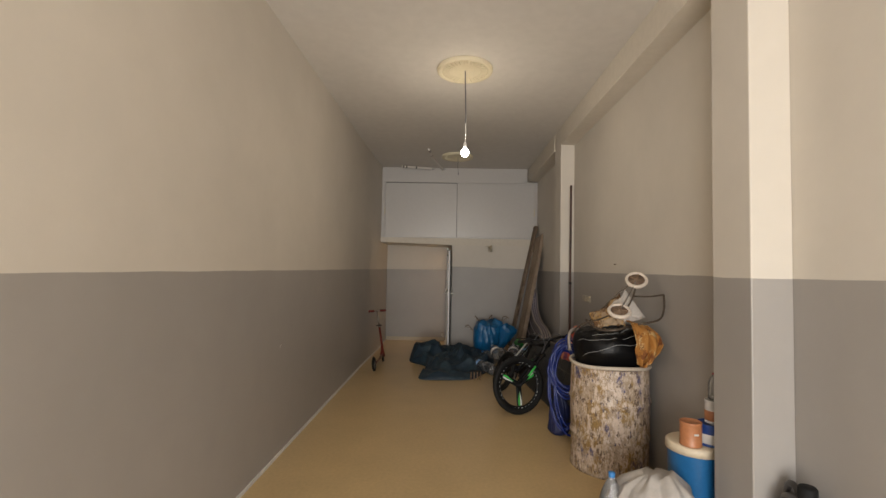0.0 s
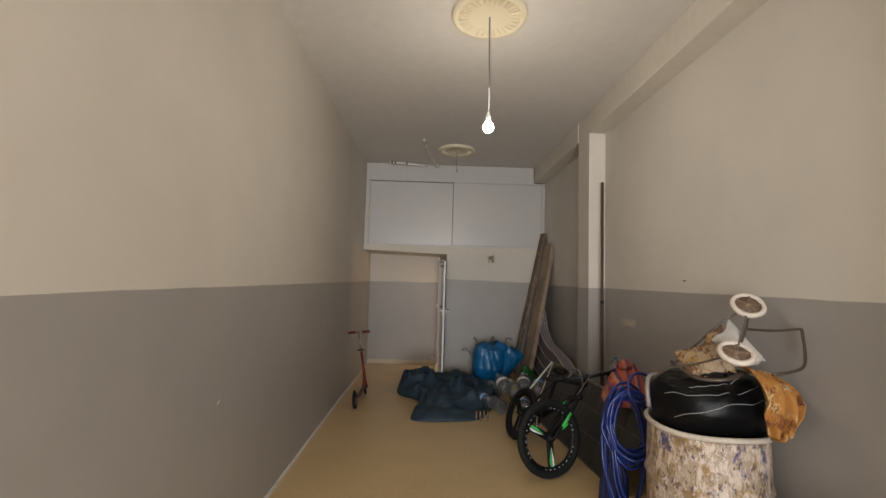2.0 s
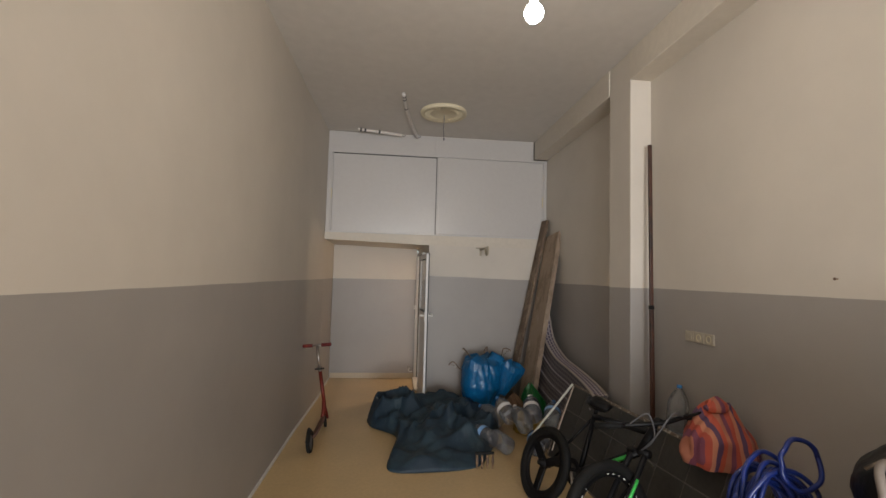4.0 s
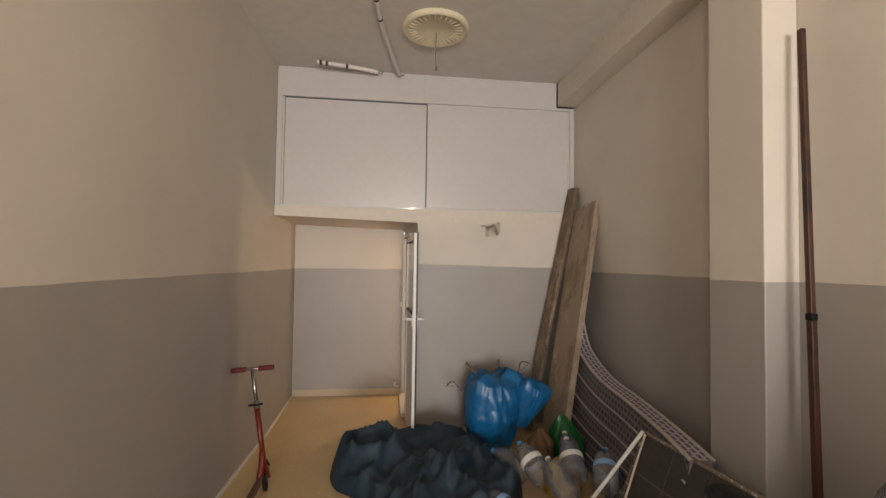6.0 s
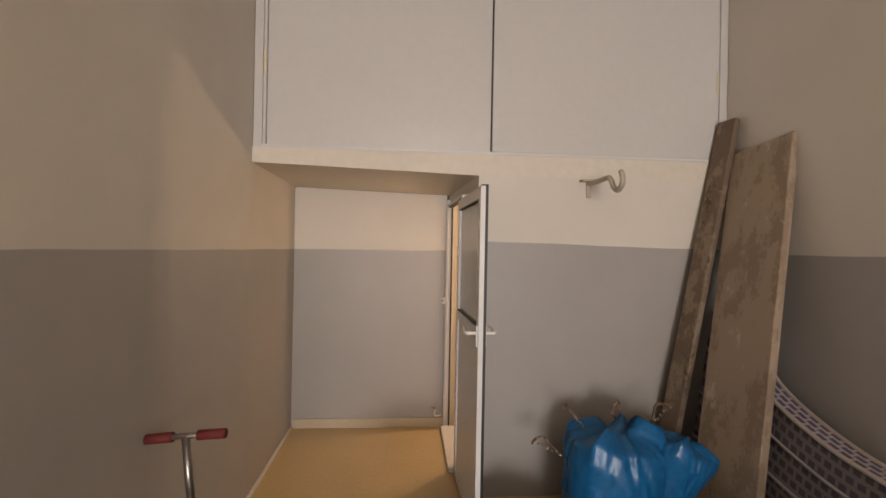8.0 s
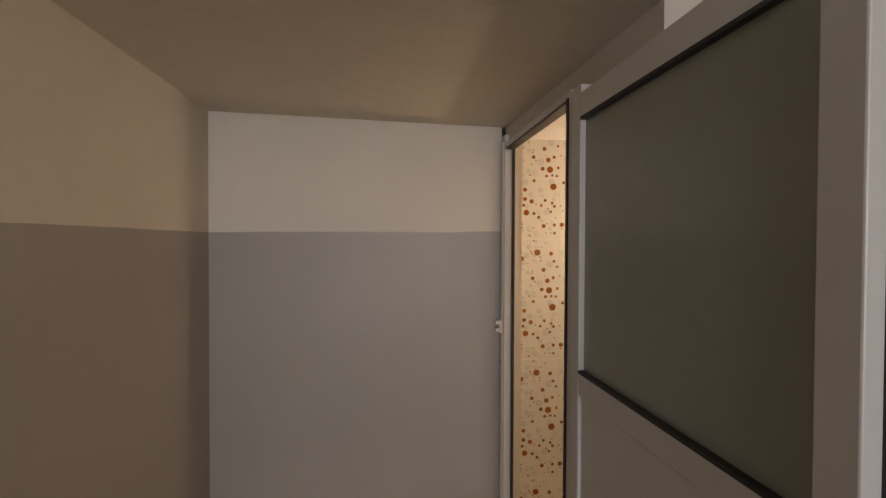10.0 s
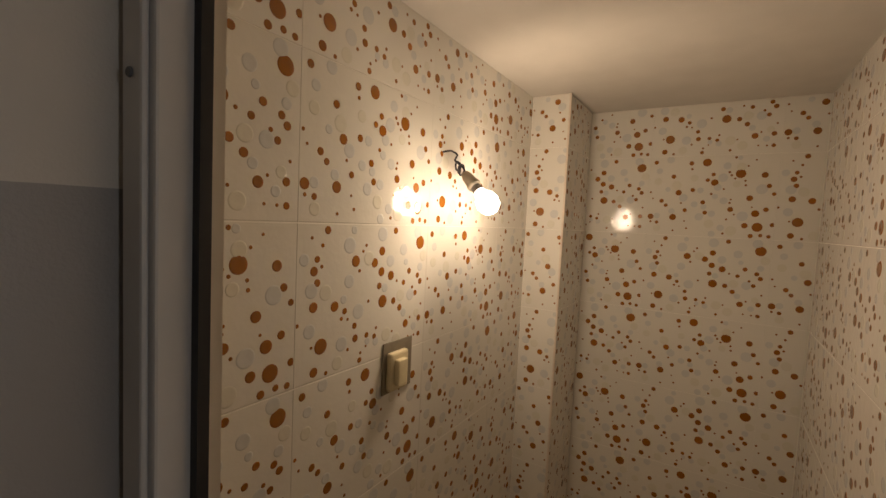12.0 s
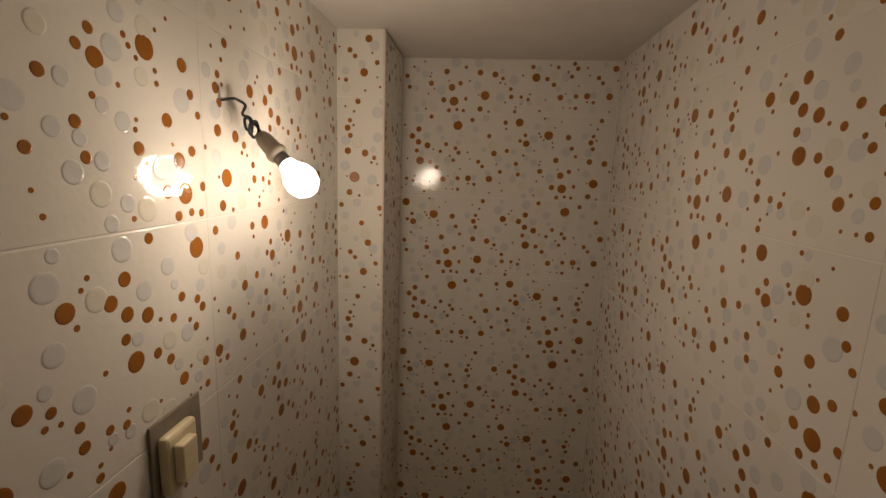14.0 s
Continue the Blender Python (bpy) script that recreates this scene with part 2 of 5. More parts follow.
def glow(name, colour, strength):
    m, n, l, b = mat(name)
    b.inputs["Base Color"].default_value = (0.9, 0.9, 0.9, 1)
    b.inputs["Emission Color"].default_value, b.inputs["Emission Strength"].default_value = (*colour, 1), strength
    return m


def clear(name, colour, gloss=0.1):
    """Thin clear plastic: light goes straight through its skin, with glints where it turns away."""
    m, n, l, b = mat(name)
    n.remove(b)
    see, shine, mix = n.new("ShaderNodeBsdfTransparent"), n.new("ShaderNodeBsdfGlossy"), n.new("ShaderNodeMixShader")
    see.inputs["Color"].default_value = (*colour, 1)
    shine.inputs["Roughness"].default_value = 0.09
    fres, add = n.new("ShaderNodeFresnel"), n.new("ShaderNodeMath")
    fres.inputs["IOR"].default_value = 1.45
    add.operation = "MULTIPLY_ADD"
    add.inputs[1].default_value, add.inputs[2].default_value = 0.8, gloss
    noise_, bump = n.new("ShaderNodeTexNoise"), n.new("ShaderNodeBump")
    noise_.inputs["Scale"].default_value = 22
    bump.inputs["Strength"].default_value, bump.inputs["Distance"].default_value = 0.6, 0.01
    l.new(noise_.outputs[0], bump.inputs["Height"])
    l.new(bump.outputs[0], shine.inputs["Normal"])
    l.new(fres.outputs[0], add.inputs[0])
    l.new(add.outputs[0], mix.inputs[0])
    l.new(see.outputs[0], mix.inputs[1])
    l.new(shine.outputs[0], mix.inputs[2])
    skin, veil = n.new("ShaderNodeBsdfDiffuse"), n.new("ShaderNodeMixShader")
    skin.inputs["Color"].default_value = (0.62, 0.66, 0.74, 1)
    veil.inputs[0].default_value = 0.07
    l.new(mix.outputs[0], veil.inputs[1])
    l.new(skin.outputs[0], veil.inputs[2])
    l.new(veil.outputs[0], n["Material Output"].inputs["Surface"])
    return m


GLAZE = [glazed("white_glaze", (0.70, 0.675, 0.62), 0.06), glazed("rust_print", (0.27, 0.10, 0.010), 0.22), glazed("grey_blue_print", (0.585, 0.585, 0.575), 0.06), glazed("pale_beige_print", (0.655, 0.63, 0.55), 0.06)]
GROUT = simple("tile_grout", (0.80, 0.77, 0.71), 0.8, vary=0.1, scale=20)
ALU = simple("white_aluminium", (0.66, 0.65, 0.64), 0.38, vary=0.04, scale=8)
ALUDARK = simple("dark_gasket_and_gap_shade", (0.018, 0.018, 0.02), 0.5, vary=0.2)
FROST = simple("frosted_glass", (0.30, 0.31, 0.27), 0.22, vary=0.05, scale=4, coat=0.3)
PLASTIC = simple("white_plastic", (0.74, 0.73, 0.7), 0.35, vary=0.04)
IVORY = simple("ivory_plastic", (0.62, 0.55, 0.36), 0.4, vary=0.06)
BEIGESW = simple("beige_plastic", (0.4, 0.36, 0.29), 0.45, vary=0.08)
ROSE = simple("cream_polystyrene", (0.7, 0.63, 0.46), 0.6, vary=0.05, scale=20, bump=0.1)
CABLE = simple("grey_cable", (0.12, 0.12, 0.13), 0.5)
BLACK = simple("black_rubber", (0.009, 0.009, 0.009), 0.72, vary=0.3, scale=30, bump=0.1)
BLACKGLOSS = simple("black_vinyl", (0.0025, 0.0025, 0.003), 0.42, vary=0.3, scale=14, bump=0.3)
next(x for x in BLACKGLOSS.node_tree.nodes if x.type == "BSDF_PRINCIPLED").inputs["Specular IOR Level"].default_value = 0.25
PIPING = simple("pale_piping", (0.4, 0.4, 0.39), 0.5)
STEEL = simple("bare_steel", (0.28, 0.26, 0.24), 0.35, metal=0.9, vary=0.15)
RUST = spattered("rusty_metal", (0.09, 0.05, 0.03), [((0.28, 0.18, 0.1), 4, 0.5), ((0.5, 0.46, 0.4), 6, 0.6)], 0.6)
RED = simple("red_metal", (0.14, 0.017, 0.010), 0.4, metal=0.3, vary=0.15, scale=20)
REDGRIP = simple("red_foam", (0.12, 0.012, 0.010), 0.75, vary=0.15, scale=40, bump=0.2)
DECK = simple("deck_wood", (0.13, 0.06, 0.04), 0.6, vary=0.2)
TARP = spattered("teal_tarpaulin", (0.010, 0.026, 0.044), [((0.018, 0.04, 0.058), 0.6, 0.5), ((0.14, 0.17, 0.19), 9, 0.70)], 0.62, 5)
BLUEBAG = simple("blue_polythene", (0.005, 0.115, 0.29), 0.36, vary=0.3, scale=9, bump=0.3)
GREENBAG = simple("green_polythene", (0.008, 0.11, 0.022), 0.32, vary=0.25, scale=10, bump=0.2)
CLEARBAG = simple("milky_polythene", (0.43, 0.40, 0.37), 0.28, vary=0.15, scale=8, bump=0.2)
OLDWOOD = spattered("weathered_board", (0.33, 0.25, 0.18), [((0.24, 0.175, 0.12), 0.5, 0.5), ((0.42, 0.35, 0.28), 1.2, 0.6)], 0.75, 5)
DARKWOOD = spattered("dirty_plank", (0.15, 0.105, 0.07), [((0.24, 0.18, 0.125), 0.8, 0.5), ((0.08, 0.052, 0.035), 1.6, 0.58), ((0.36, 0.32, 0.26), 5, 0.7)], 0.75, 6)
POLE = spattered("stained_pole", (0.06, 0.022, 0.012), [((0.022, 0.010, 0.007), 0.5, 0.52), ((0.12, 0.06, 0.035), 3, 0.66)], 0.5, 6)
MATTOP = checked("mattress_border_weave", (0.40, 0.36, 0.36), (0.11, 0.085, 0.15), 0.06, 0.034)
MATFACE = checked("mattress_cover_weave", (0.17, 0.15, 0.15), (0.075, 0.066, 0.08), 0.05, 0.04)
MATBAND = simple("mattress_band", (0.42, 0.36, 0.32), 0.8, vary=0.12, scale=20)
MATSTRIPE = simple("mattress_stripe", (0.33, 0.30, 0.31), 0.85, vary=0.15, scale=25)
BOARD = simple("slate_board", (0.042, 0.040, 0.036), 0.5, vary=0.25, scale=8, bump=0.1)
BOARDEDGE = spattered("chipped_edge", (0.16, 0.12, 0.09), [((0.5, 0.46, 0.4), 3, 0.55), ((0.05, 0.03, 0.02), 4, 0.6)], 0.7)
DRUMM = spattered("spattered_drum", (0.36, 0.27, 0.19), [((0.28, 0.17, 0.055), 0.3, 0.5), ((0.58, 0.47, 0.38), 1.0, 0.5), ((0.06, 0.055, 0.14), 0.22, 0.54), ((0.12, 0.075, 0.05), 1.3, 0.55), ((0.5, 0.4, 0.31), 1.8, 0.54), ((0.05, 0.045, 0.10), 1.6, 0.6), ((0.62, 0.55, 0.48), 2.4, 0.58), ((0.10, 0.065, 0.045), 2.8, 0.58), ((0.42, 0.28, 0.09), 2.1, 0.62)], 0.5, 21, 0.5)
DRUMRIM = simple("drum_rim", (0.52, 0.45, 0.37), 0.5, vary=0.2, scale=14, bump=0.1)
HOSE = simple("blue_hose", (0.008, 0.022, 0.15), 0.3, vary=0.2, scale=10)
NYLON = simple("navy_nylon", (0.012, 0.018, 0.07), 0.45, vary=0.25, scale=10, bump=0.2)
TOTE = striped("striped_tote", [(0.42, 0.075, 0.045), (0.5, 0.2, 0.12), (0.10, 0.05, 0.11), (0.48, 0.09, 0.05), (0.42, 0.16, 0.1), (0.18, 0.05, 0.09)], 0.14, 0)
CLOTH = spattered("gold_floral_cloth", (0.36, 0.155, 0.03), [((0.55, 0.38, 0.17), 1.0, 0.52), ((0.15, 0.045, 0.008), 1.5, 0.55)], 0.8, 9)
SEATCLOTH = spattered("soiled_print_fabric", (0.34, 0.25, 0.16), [((0.13, 0.065, 0.025), 1.3, 0.47), ((0.36, 0.22, 0.08), 2.3, 0.52)], 0.85, 8)
OFFWHITE = simple("aged_white_plastic", (0.62, 0.54, 0.46), 0.5, vary=0.12, scale=12)
TAUPE = simple("taupe_tube", (0.09, 0.068, 0.05), 0.4, metal=0.4, vary=0.25)
TAUPEPALE = simple("taupe_plastic", (0.2, 0.17, 0.15), 0.45, vary=0.15)
LINING = simple("soiled_lining", (0.5, 0.46, 0.42), 0.85, vary=0.15, scale=14, bump=0.2)
REDCAP = simple("red_plastic", (0.25, 0.02, 0.02), 0.4, vary=0.2)
HUBM = simple("soiled_hub", (0.17, 0.11, 0.07), 0.6, vary=0.3, scale=18)
LIME = simple("lime_decal", (0.06, 0.5, 0.09), 0.35)
DECAL = simple("white_decal", (0.66, 0.68, 0.64), 0.4)
BIKE = simple("black_frame_paint", (0.005, 0.005, 0.006), 0.45)
PETC = clear("clear_plastic_bottle", (0.88, 0.9, 0.92))
PETG = clear("grey_tinted_bottle", (0.7, 0.72, 0.8), 0.12)
CAPBLUE = simple("blue_cap", (0.04, 0.2, 0.5), 0.4)
LABELW = simple("paper_label", (0.62, 0.6, 0.58), 0.6, vary=0.1)
LABELB = simple("blue_label", (0.2, 0.36, 0.62), 0.5, vary=0.2)
BUCKETB = simple("blue_bucket", (0.015, 0.12, 0.3), 0.35, vary=0.12)
CANORANGE = simple("orange_tin", (0.42, 0.17, 0.075), 0.4, vary=0.15)
CANBLUE = simple("blue_tin_paint", (0.02, 0.06, 0.24), 0.35)
JUG = simple("dark_jug_plastic", (0.055, 0.05, 0.048), 0.35, vary=0.2)
HOOKM = simple("cream_painted_iron", (0.42, 0.37, 0.28), 0.5, vary=0.15, scale=20, bump=0.15)
CONDUIT = spattered("dirty_white_conduit", (0.68, 0.64, 0.6), [((0.02, 0.015, 0.015), 1.1, 0.66), ((0.4, 0.33, 0.28), 2, 0.6)], 0.5, 14)
GLOWCOOL = glow("lit_bulb_cool", (1.0, 0.98, 0.95), 25)
GLOWWARM = glow("lit_bulb_warm", (1.0, 0.86, 0.68), 18)

for dull in (BLACK, BLACKGLOSS, BIKE):
    dull.node_tree.nodes["Principled BSDF"].inputs["Specular IOR Level"].default_value = 0.22


# ---- structure ----
def prism(bm, outline, z0, z1):
    """An upright block over a plan outline."""
    a = [bm.verts.new((x, y, z0)) for x, y in outline]
    b = [bm.verts.new((x, y, z1)) for x, y in outline]
    bm.faces.new(a[::-1])
    bm.faces.new(b)
    for i in range(len(a)):
        j = (i + 1) % len(a)
        bm.faces.new((a[i], a[j], b[j], b[i]))
    bmesh.ops.recalc_face_normals(bm, faces=bm.faces[:])
    return bm


def sloped_slab():
    """The loft's slab, whose underside drops a little from the west wall to the doorway."""
    bm = bmesh.new()
    ends = [[bm.verts.new((x, y, z)) for x, z in ((XL, 2.03), (-0.03, 1.99), (XR + 0.25, 1.99), (XR + 0.25, 2.122), (XL, 2.122))] for y in (YF, BY1 + 0.2)]
    bm.faces.new(ends[0])
    bm.faces.new(ends[1][::-1])
    for i in range(5):
        j = (i + 1) % 5
        bm.faces.new((ends[0][i], ends[0][j], ends[1][j], ends[1][i]))
    bmesh.ops.recalc_face_normals(bm, faces=bm.faces[:])
    return bm


structure("floor", boxes((XL - 0.2, YE - 0.2, -0.15, XR + 0.25, BY1 + 0.2, 0.0)), FLOORM, "polished beige stone floor of the corridor", "floor")
structure("ceiling", boxes((XL - 0.2, YE - 0.2, ZC, XR + 0.25, BY1 + 0.2, ZC + 0.2)), CEIL, "off-white painted plaster ceiling", "ceiling")
west = structure("wall_west", prism(bmesh.new(), [(XL - 0.2, YE - 0.2), (XL, YE - 0.2), (XL, 7.6), (XL + 0.025, YF), (XL, YB), (XL, BY1 + 0.2), (XL - 0.2, BY1 + 0.2)], 0, ZC), PAINT, "corridor wall painted cream above a grey dado", "wall")
structure("wall_east", prism(bmesh.new(), [(XR + 0.25, YE - 0.2), (XR + 0.02, YE - 0.2), (XR + 0.02, 2.7), (XR, 2.95), (XR, BY0 - 0.0225), (XR + 0.25, BY0 - 0.0225)], 0, ZC), PAINT, "corridor wall painted cream above a grey dado", "wall")
structure("wall_south", boxes((XL, YE - 0.2, 2.9, XR + 0.02, YE, ZC), (XL, YE - 0.2, 0, XL + 0.2, YE, 2.9), (XR - 0.2, YE - 0.2, 0, XR + 0.02, YE, 2.9)), PAINT, "street wall with the open entrance", "wall")
part("paint_chip", tube(bmesh.new(), [(XL, 4.098, 0.876), (XL, 4.112, 0.892), (XL, 4.132, 0.902)], [0.001, 0.0035, 0.001], 6, 3), LABELW, west, "bare white chip in the grey paint")
structure("pillar_1", boxes((XP, 2.65, 0, XR + 0.02, 2.96, ZC), bevel=0.006), PAINT, "square pillar painted cream above grey", "pillar")
structure("pillar_2", boxes((XP, 6.35, 0, XR, 6.70, ZC), bevel=0.006), PAINT, "square pillar painted cream above grey", "pillar")
for k, (a, b) in enumerate(((YE, 2.65), (2.96, 6.35), (6.70, YF))):
    structure("beam_%d" % (k + 1), boxes((1.392, a, 3.225, XR + 0.02, b, ZC), bevel=0.006), CREAMPLAIN, "cream plastered concrete beam under the ceiling", "beam")
structure("wall_north", prism(bmesh.new(), [(-0.03, YF), (XR, YF), (XR, BY0 - 0.02), (-0.035, BY0 - 0.02), (-0.058, 9.13)], 0, 1.99), PAINT_NORTH, "wall beside the recess, cream above grey", "wall")
structure("wall_recess", boxes((XL, YB, 0, -0.136, YB + 0.2, 2.05)), PAINT, "back wall of the recess, cream above grey", "wall")
structure("loft_slab", sloped_slab(), CREAMPLAIN, "cream plastered slab under the loft cupboard", "slab")
structure("loft_back", boxes((XL, YF + 0.6, 2.122, XR, YF + 0.65, ZC), (XR, BY0 - 0.0225, 2.122, XR + 0.25, YF + 0.65, ZC)), CREAMPLAIN, "plain wall closing the loft", "wall")
structure("bathroom_ceiling", boxes((-0.03, BY0 - 0.0025, BZ, BX1 + 0.02, BY1 + 0.01, 1.9895)), CEIL, "low white painted bathroom ceiling", "ceiling")
structure("wall_bath_west", prism(prism(bmesh.new(), [(-0.09, 9.935), (-0.04, 9.935), (-0.04, BY1 + 0.0025), (-0.09, BY1 + 0.0025)], 0, BZ), [(-0.056, 9.135), (-0.03, 9.135), (-0.06, 9.935), (-0.118, 9.935)], 1.913, 1.99), CREAMPLAIN, "plastered wall round the bathroom door", "wall")
bath_n = structure("wall_bath_north", boxes((-0.04, BY1 + 0.0025, 0, XR + 0.25, BY1 + 0.2, BZ)), GROUT, "bathroom wall of white tiles with rust-orange dots", "wall")
bath_e = structure("wall_bath_east", boxes((BX1 + 0.0025, BY0 - 0.02, 0, XR + 0.25, BY1 + 0.0025, BZ)), GROUT, "bathroom wall of white tiles with rust-orange dots", "wall")
bath_s = structure("wall_bath_south", boxes((-0.04, BY0 - 0.02, 0, BX1 + 0.0025, BY0 - 0.0025, BZ)), GROUT, "bathroom wall of white tiles with rust-orange dots", "wall")
bath_c = structure("bathroom_column", boxes((CX + 0.0025, 9.9605, 0, BX1 + 0.0025, BY1 + 0.0025, BZ)), GROUT, "boxed pipe column tiled with rust-orange dots", "column")
structure("baseboard_west", prism(bmesh.new(), [(XL, YE), (XL + 0.012, YE), (XL + 0.012, 7.6), (XL + 0.037, YF), (XL + 0.012, YB - 0.012), (XL, YB - 0.012), (XL + 0.025, YF), (XL, 7.6)], 0, 0.022), LABELW, "thin whitish grout fillet at the wall foot", "baseboard")
structure("baseboard_recess", boxes((XL + 0.012, YB - 0.014, 0, -0.136, YB, 0.08), bevel=0.004), simple("skirting_stone", (0.46, 0.38, 0.27), 0.4, vary=0.1), "low cream stone skirting in the recess", "baseboard")
structure("door_threshold", boxes((-0.16, 9.15, 0, -0.02, 9.884, 0.03), bevel=0.004), LABELW, "pale stone bathroom door threshold", "threshold")


# ---- bathroom door ----
def bathroom_door():
    fr = thing("door_frame", pose(-0.092, 9.5, 0, 0, 0, 2.6), "white aluminium frame of the bathroom doorway", "door frame", kind="structure")
    part("far_jamb", boxes((-0.023, 0.388, 0.0, 0.023, 0.435, 1.95), (-0.030, 0.396, 0.03, -0.023, 0.43, 1.92), bevel=0.003), ALU, fr)
    part("near_jamb", boxes((-0.023, -0.375, 0.0, 0.023, -0.294, 1.905), bevel=0.003), ALU, fr)
    part("head", boxes((-0.023, -0.312, 1.89, 0.023, 0.388, 1.912), bevel=0.003), ALU, fr)
    part("gasket", boxes((0.010, 0.377, 0.03, 0.022, 0.388, 1.884), (-0.02, -0.312, 1.884, 0.02, 0.388, 1.892), (-0.026, -0.294, 0.03, 0.026, -0.282, 1.892)), ALUDARK, fr, "black rubber seal")
    st = part("strike_keeper", boxes((-0.04, 0.398, 1.06, -0.030, 0.428, 1.12), (-0.055, 0.403, 1.1, -0.04, 0.413, 1.115), (-0.055, 0.403, 1.065, -0.04, 0.413, 1.08), bevel=0.002), PLASTIC, fr, "white plastic lock keeper")
    for z in (1.62, 0.93):
        part("screw", lathe(bmesh.new(), [(0, 0), (0.005, 0), (0.004, 0.002), (0, 0.002)], 10, pose(-0.031, 0.413, z, 0, -90, 0)), CABLE, fr)
    lw = 0.735
    ang = math.degrees(math.atan2(0.035, 0.735))
    leaf = thing("door_1", pose(-0.107, 9.115, 0.02, 0, 0, -90 + ang), "white aluminium door with frosted upper pane, standing open", "door", kind="structure")
    t = 0.019
    part("hinge_stile", boxes((0.0, -t, 0, 0.05, t, 1.84), bevel=0.003), ALU, leaf)
    part("lock_stile", boxes((lw - 0.055, -t, 0, lw, t, 1.84), bevel=0.003), ALU, leaf)
    part("top_rail", boxes((0.05, -t, 1.775, lw - 0.055, t, 1.84), bevel=0.003), ALU, leaf)
    part("middle_rail", boxes((0.05, -t, 1.05, lw - 0.055, t, 1.11), bevel=0.003), ALU, leaf)
    part("bottom_rail", boxes((0.05, -t, 0, lw - 0.055, t, 0.06), bevel=0.003), ALU, leaf)
    part("pane", boxes((0.05, -0.004, 1.11, lw - 0.055, 0.004, 1.775)), FROST, leaf, "frosted grey-green glass pane")
    part("lower_panel", boxes((0.05, -0.010, 0.06, lw - 0.055, 0.010, 1.05)), ALU, leaf)
    part("seal", boxes((lw, t - 0.012, 0.0, lw + 0.004, t + 0.002, 1.845), (lw - 0.05, -0.012, 1.84, lw + 0.004, 0.02, 1.846)), ALUDARK, leaf, "black rubber seal")
    part("glazing_bead", boxes((0.05, -t - 0.001, 1.108, lw - 0.055, -0.004, 1.116), (0.05, -t - 0.001, 1.769, lw - 0.055, -0.004, 1.777)), ALUDARK, leaf)
    for s in (-1, 1):
        bm = boxes((lw - 0.045, min(s * t, s * (t + 0.008)), 1.01, lw - 0.012, max(s * t, s * (t + 0.008)), 1.12), bevel=0.003)
        plate = part("handle_plate", bm, PLASTIC, leaf, "white plastic handle plate")
        bm = tube(bmesh.new(), [(lw - 0.028, s * (t + 0.006), 1.08), (lw - 0.028, s * (t + 0.05), 1.08), (lw - 0.06, s * (t + 0.058), 1.08), (lw - 0.13, s * (t + 0.052), 1.095)], [0.009, 0.01, 0.01, 0.007], 10, 5)
        hd = part("handle", bm, PLASTIC, plate, "white lever handle", True)
    for z in (0.25, 1.62):
        part("hinge", lathe(bmesh.new(), [(0, -0.055), (0.013, -0.055), (0.013, 0.055), (0, 0.055)], 12, pose(-0.012, t + 0.004, z)), PLASTIC, leaf, "white door hinge")


bathroom_door()


# ---- loft cupboard ----
def loft_cupboard():
    c = thing("loft_cupboard", pose(0, YF, 2.122), "white lacquered loft cupboard with two sliding doors", "cupboard")
    x0, x1 = XL + 0.028, XR - 0.004
    part("left_stile", boxes((x0, 0.0, 0, x0 + 0.05, 0.05, 1.09), (x0 + 0.05, 0.012, 0.02, x0 + 0.068, 0.05, 1.06), bevel=0.002), WHITE, c)
    part("right_stile", boxes((x1 - 0.05, 0.0, 0, x1, 0.05, 1.09), (x1 - 0.066, 0.012, 0.02, x1 - 0.05, 0.05, 1.06), bevel=0.002), WHITE, c)
    part("bottom_track", boxes((x0 + 0.05, 0.0, 0, x1 - 0.05, 0.05, 0.018), (x0 + 0.05, -0.003, 0.0, x1 - 0.05, 0.0, 0.008), bevel=0.0015), TRACK, c)
    part("top_track", boxes((x0 + 0.05, 0.0, 1.062, x1 - 0.05, 0.05, 1.09), bevel=0.002), WHITE, c)
    d1 = part("left_sliding_door", boxes((x0 + 0.07, 0.030, 0.02, 0.048, 0.046, 1.056)), WHITE, c)
    d2 = part("right_sliding_door", boxes((0.05, 0.008, 0.02, x1 - 0.068, 0.026, 1.06), (0.05, 0.004, 0.02, 0.085, 0.008, 1.06), bevel=0.002), WHITE, c)
    # black strips imitate the shade along the recessed left door's top and right edge
    part("gap_shade_strip", boxes((0.042, 0.022, 0.02, 0.049, 0.03, 1.058), (x0 + 0.07, 0.024, 1.054, 0.045, 0.03, 1.061)), ALUDARK, d1, "black strip standing in for the shade beside the sliding door")
    for x, p in ((x0 + 0.059, d1), (x1 - 0.058, d2)):
        part("finger_pull", boxes((x - 0.006, 0.006, 0.44, x + 0.006, 0.0125, 0.58), bevel=0.002), IVORY, p, "narrow finger pull slot")
    part("upper_board", boxes((x0, 0.004, 1.09, 0.028, 0.03, 1.345), (0.034, 0.004, 1.09, 1.375, 0.03, 1.345), bevel=0.002), WHITE, c)
    part("cover_strip", boxes((0.018, -0.004, 1.09, 0.044, 0.004, 1.345), (x0, 0.0, 1.32, 1.38, 0.004, 1.346), (1.36, 0.0, 1.09, 1.38, 0.004, 1.32), bevel=0.001), WHITE, c)


loft_cupboard()


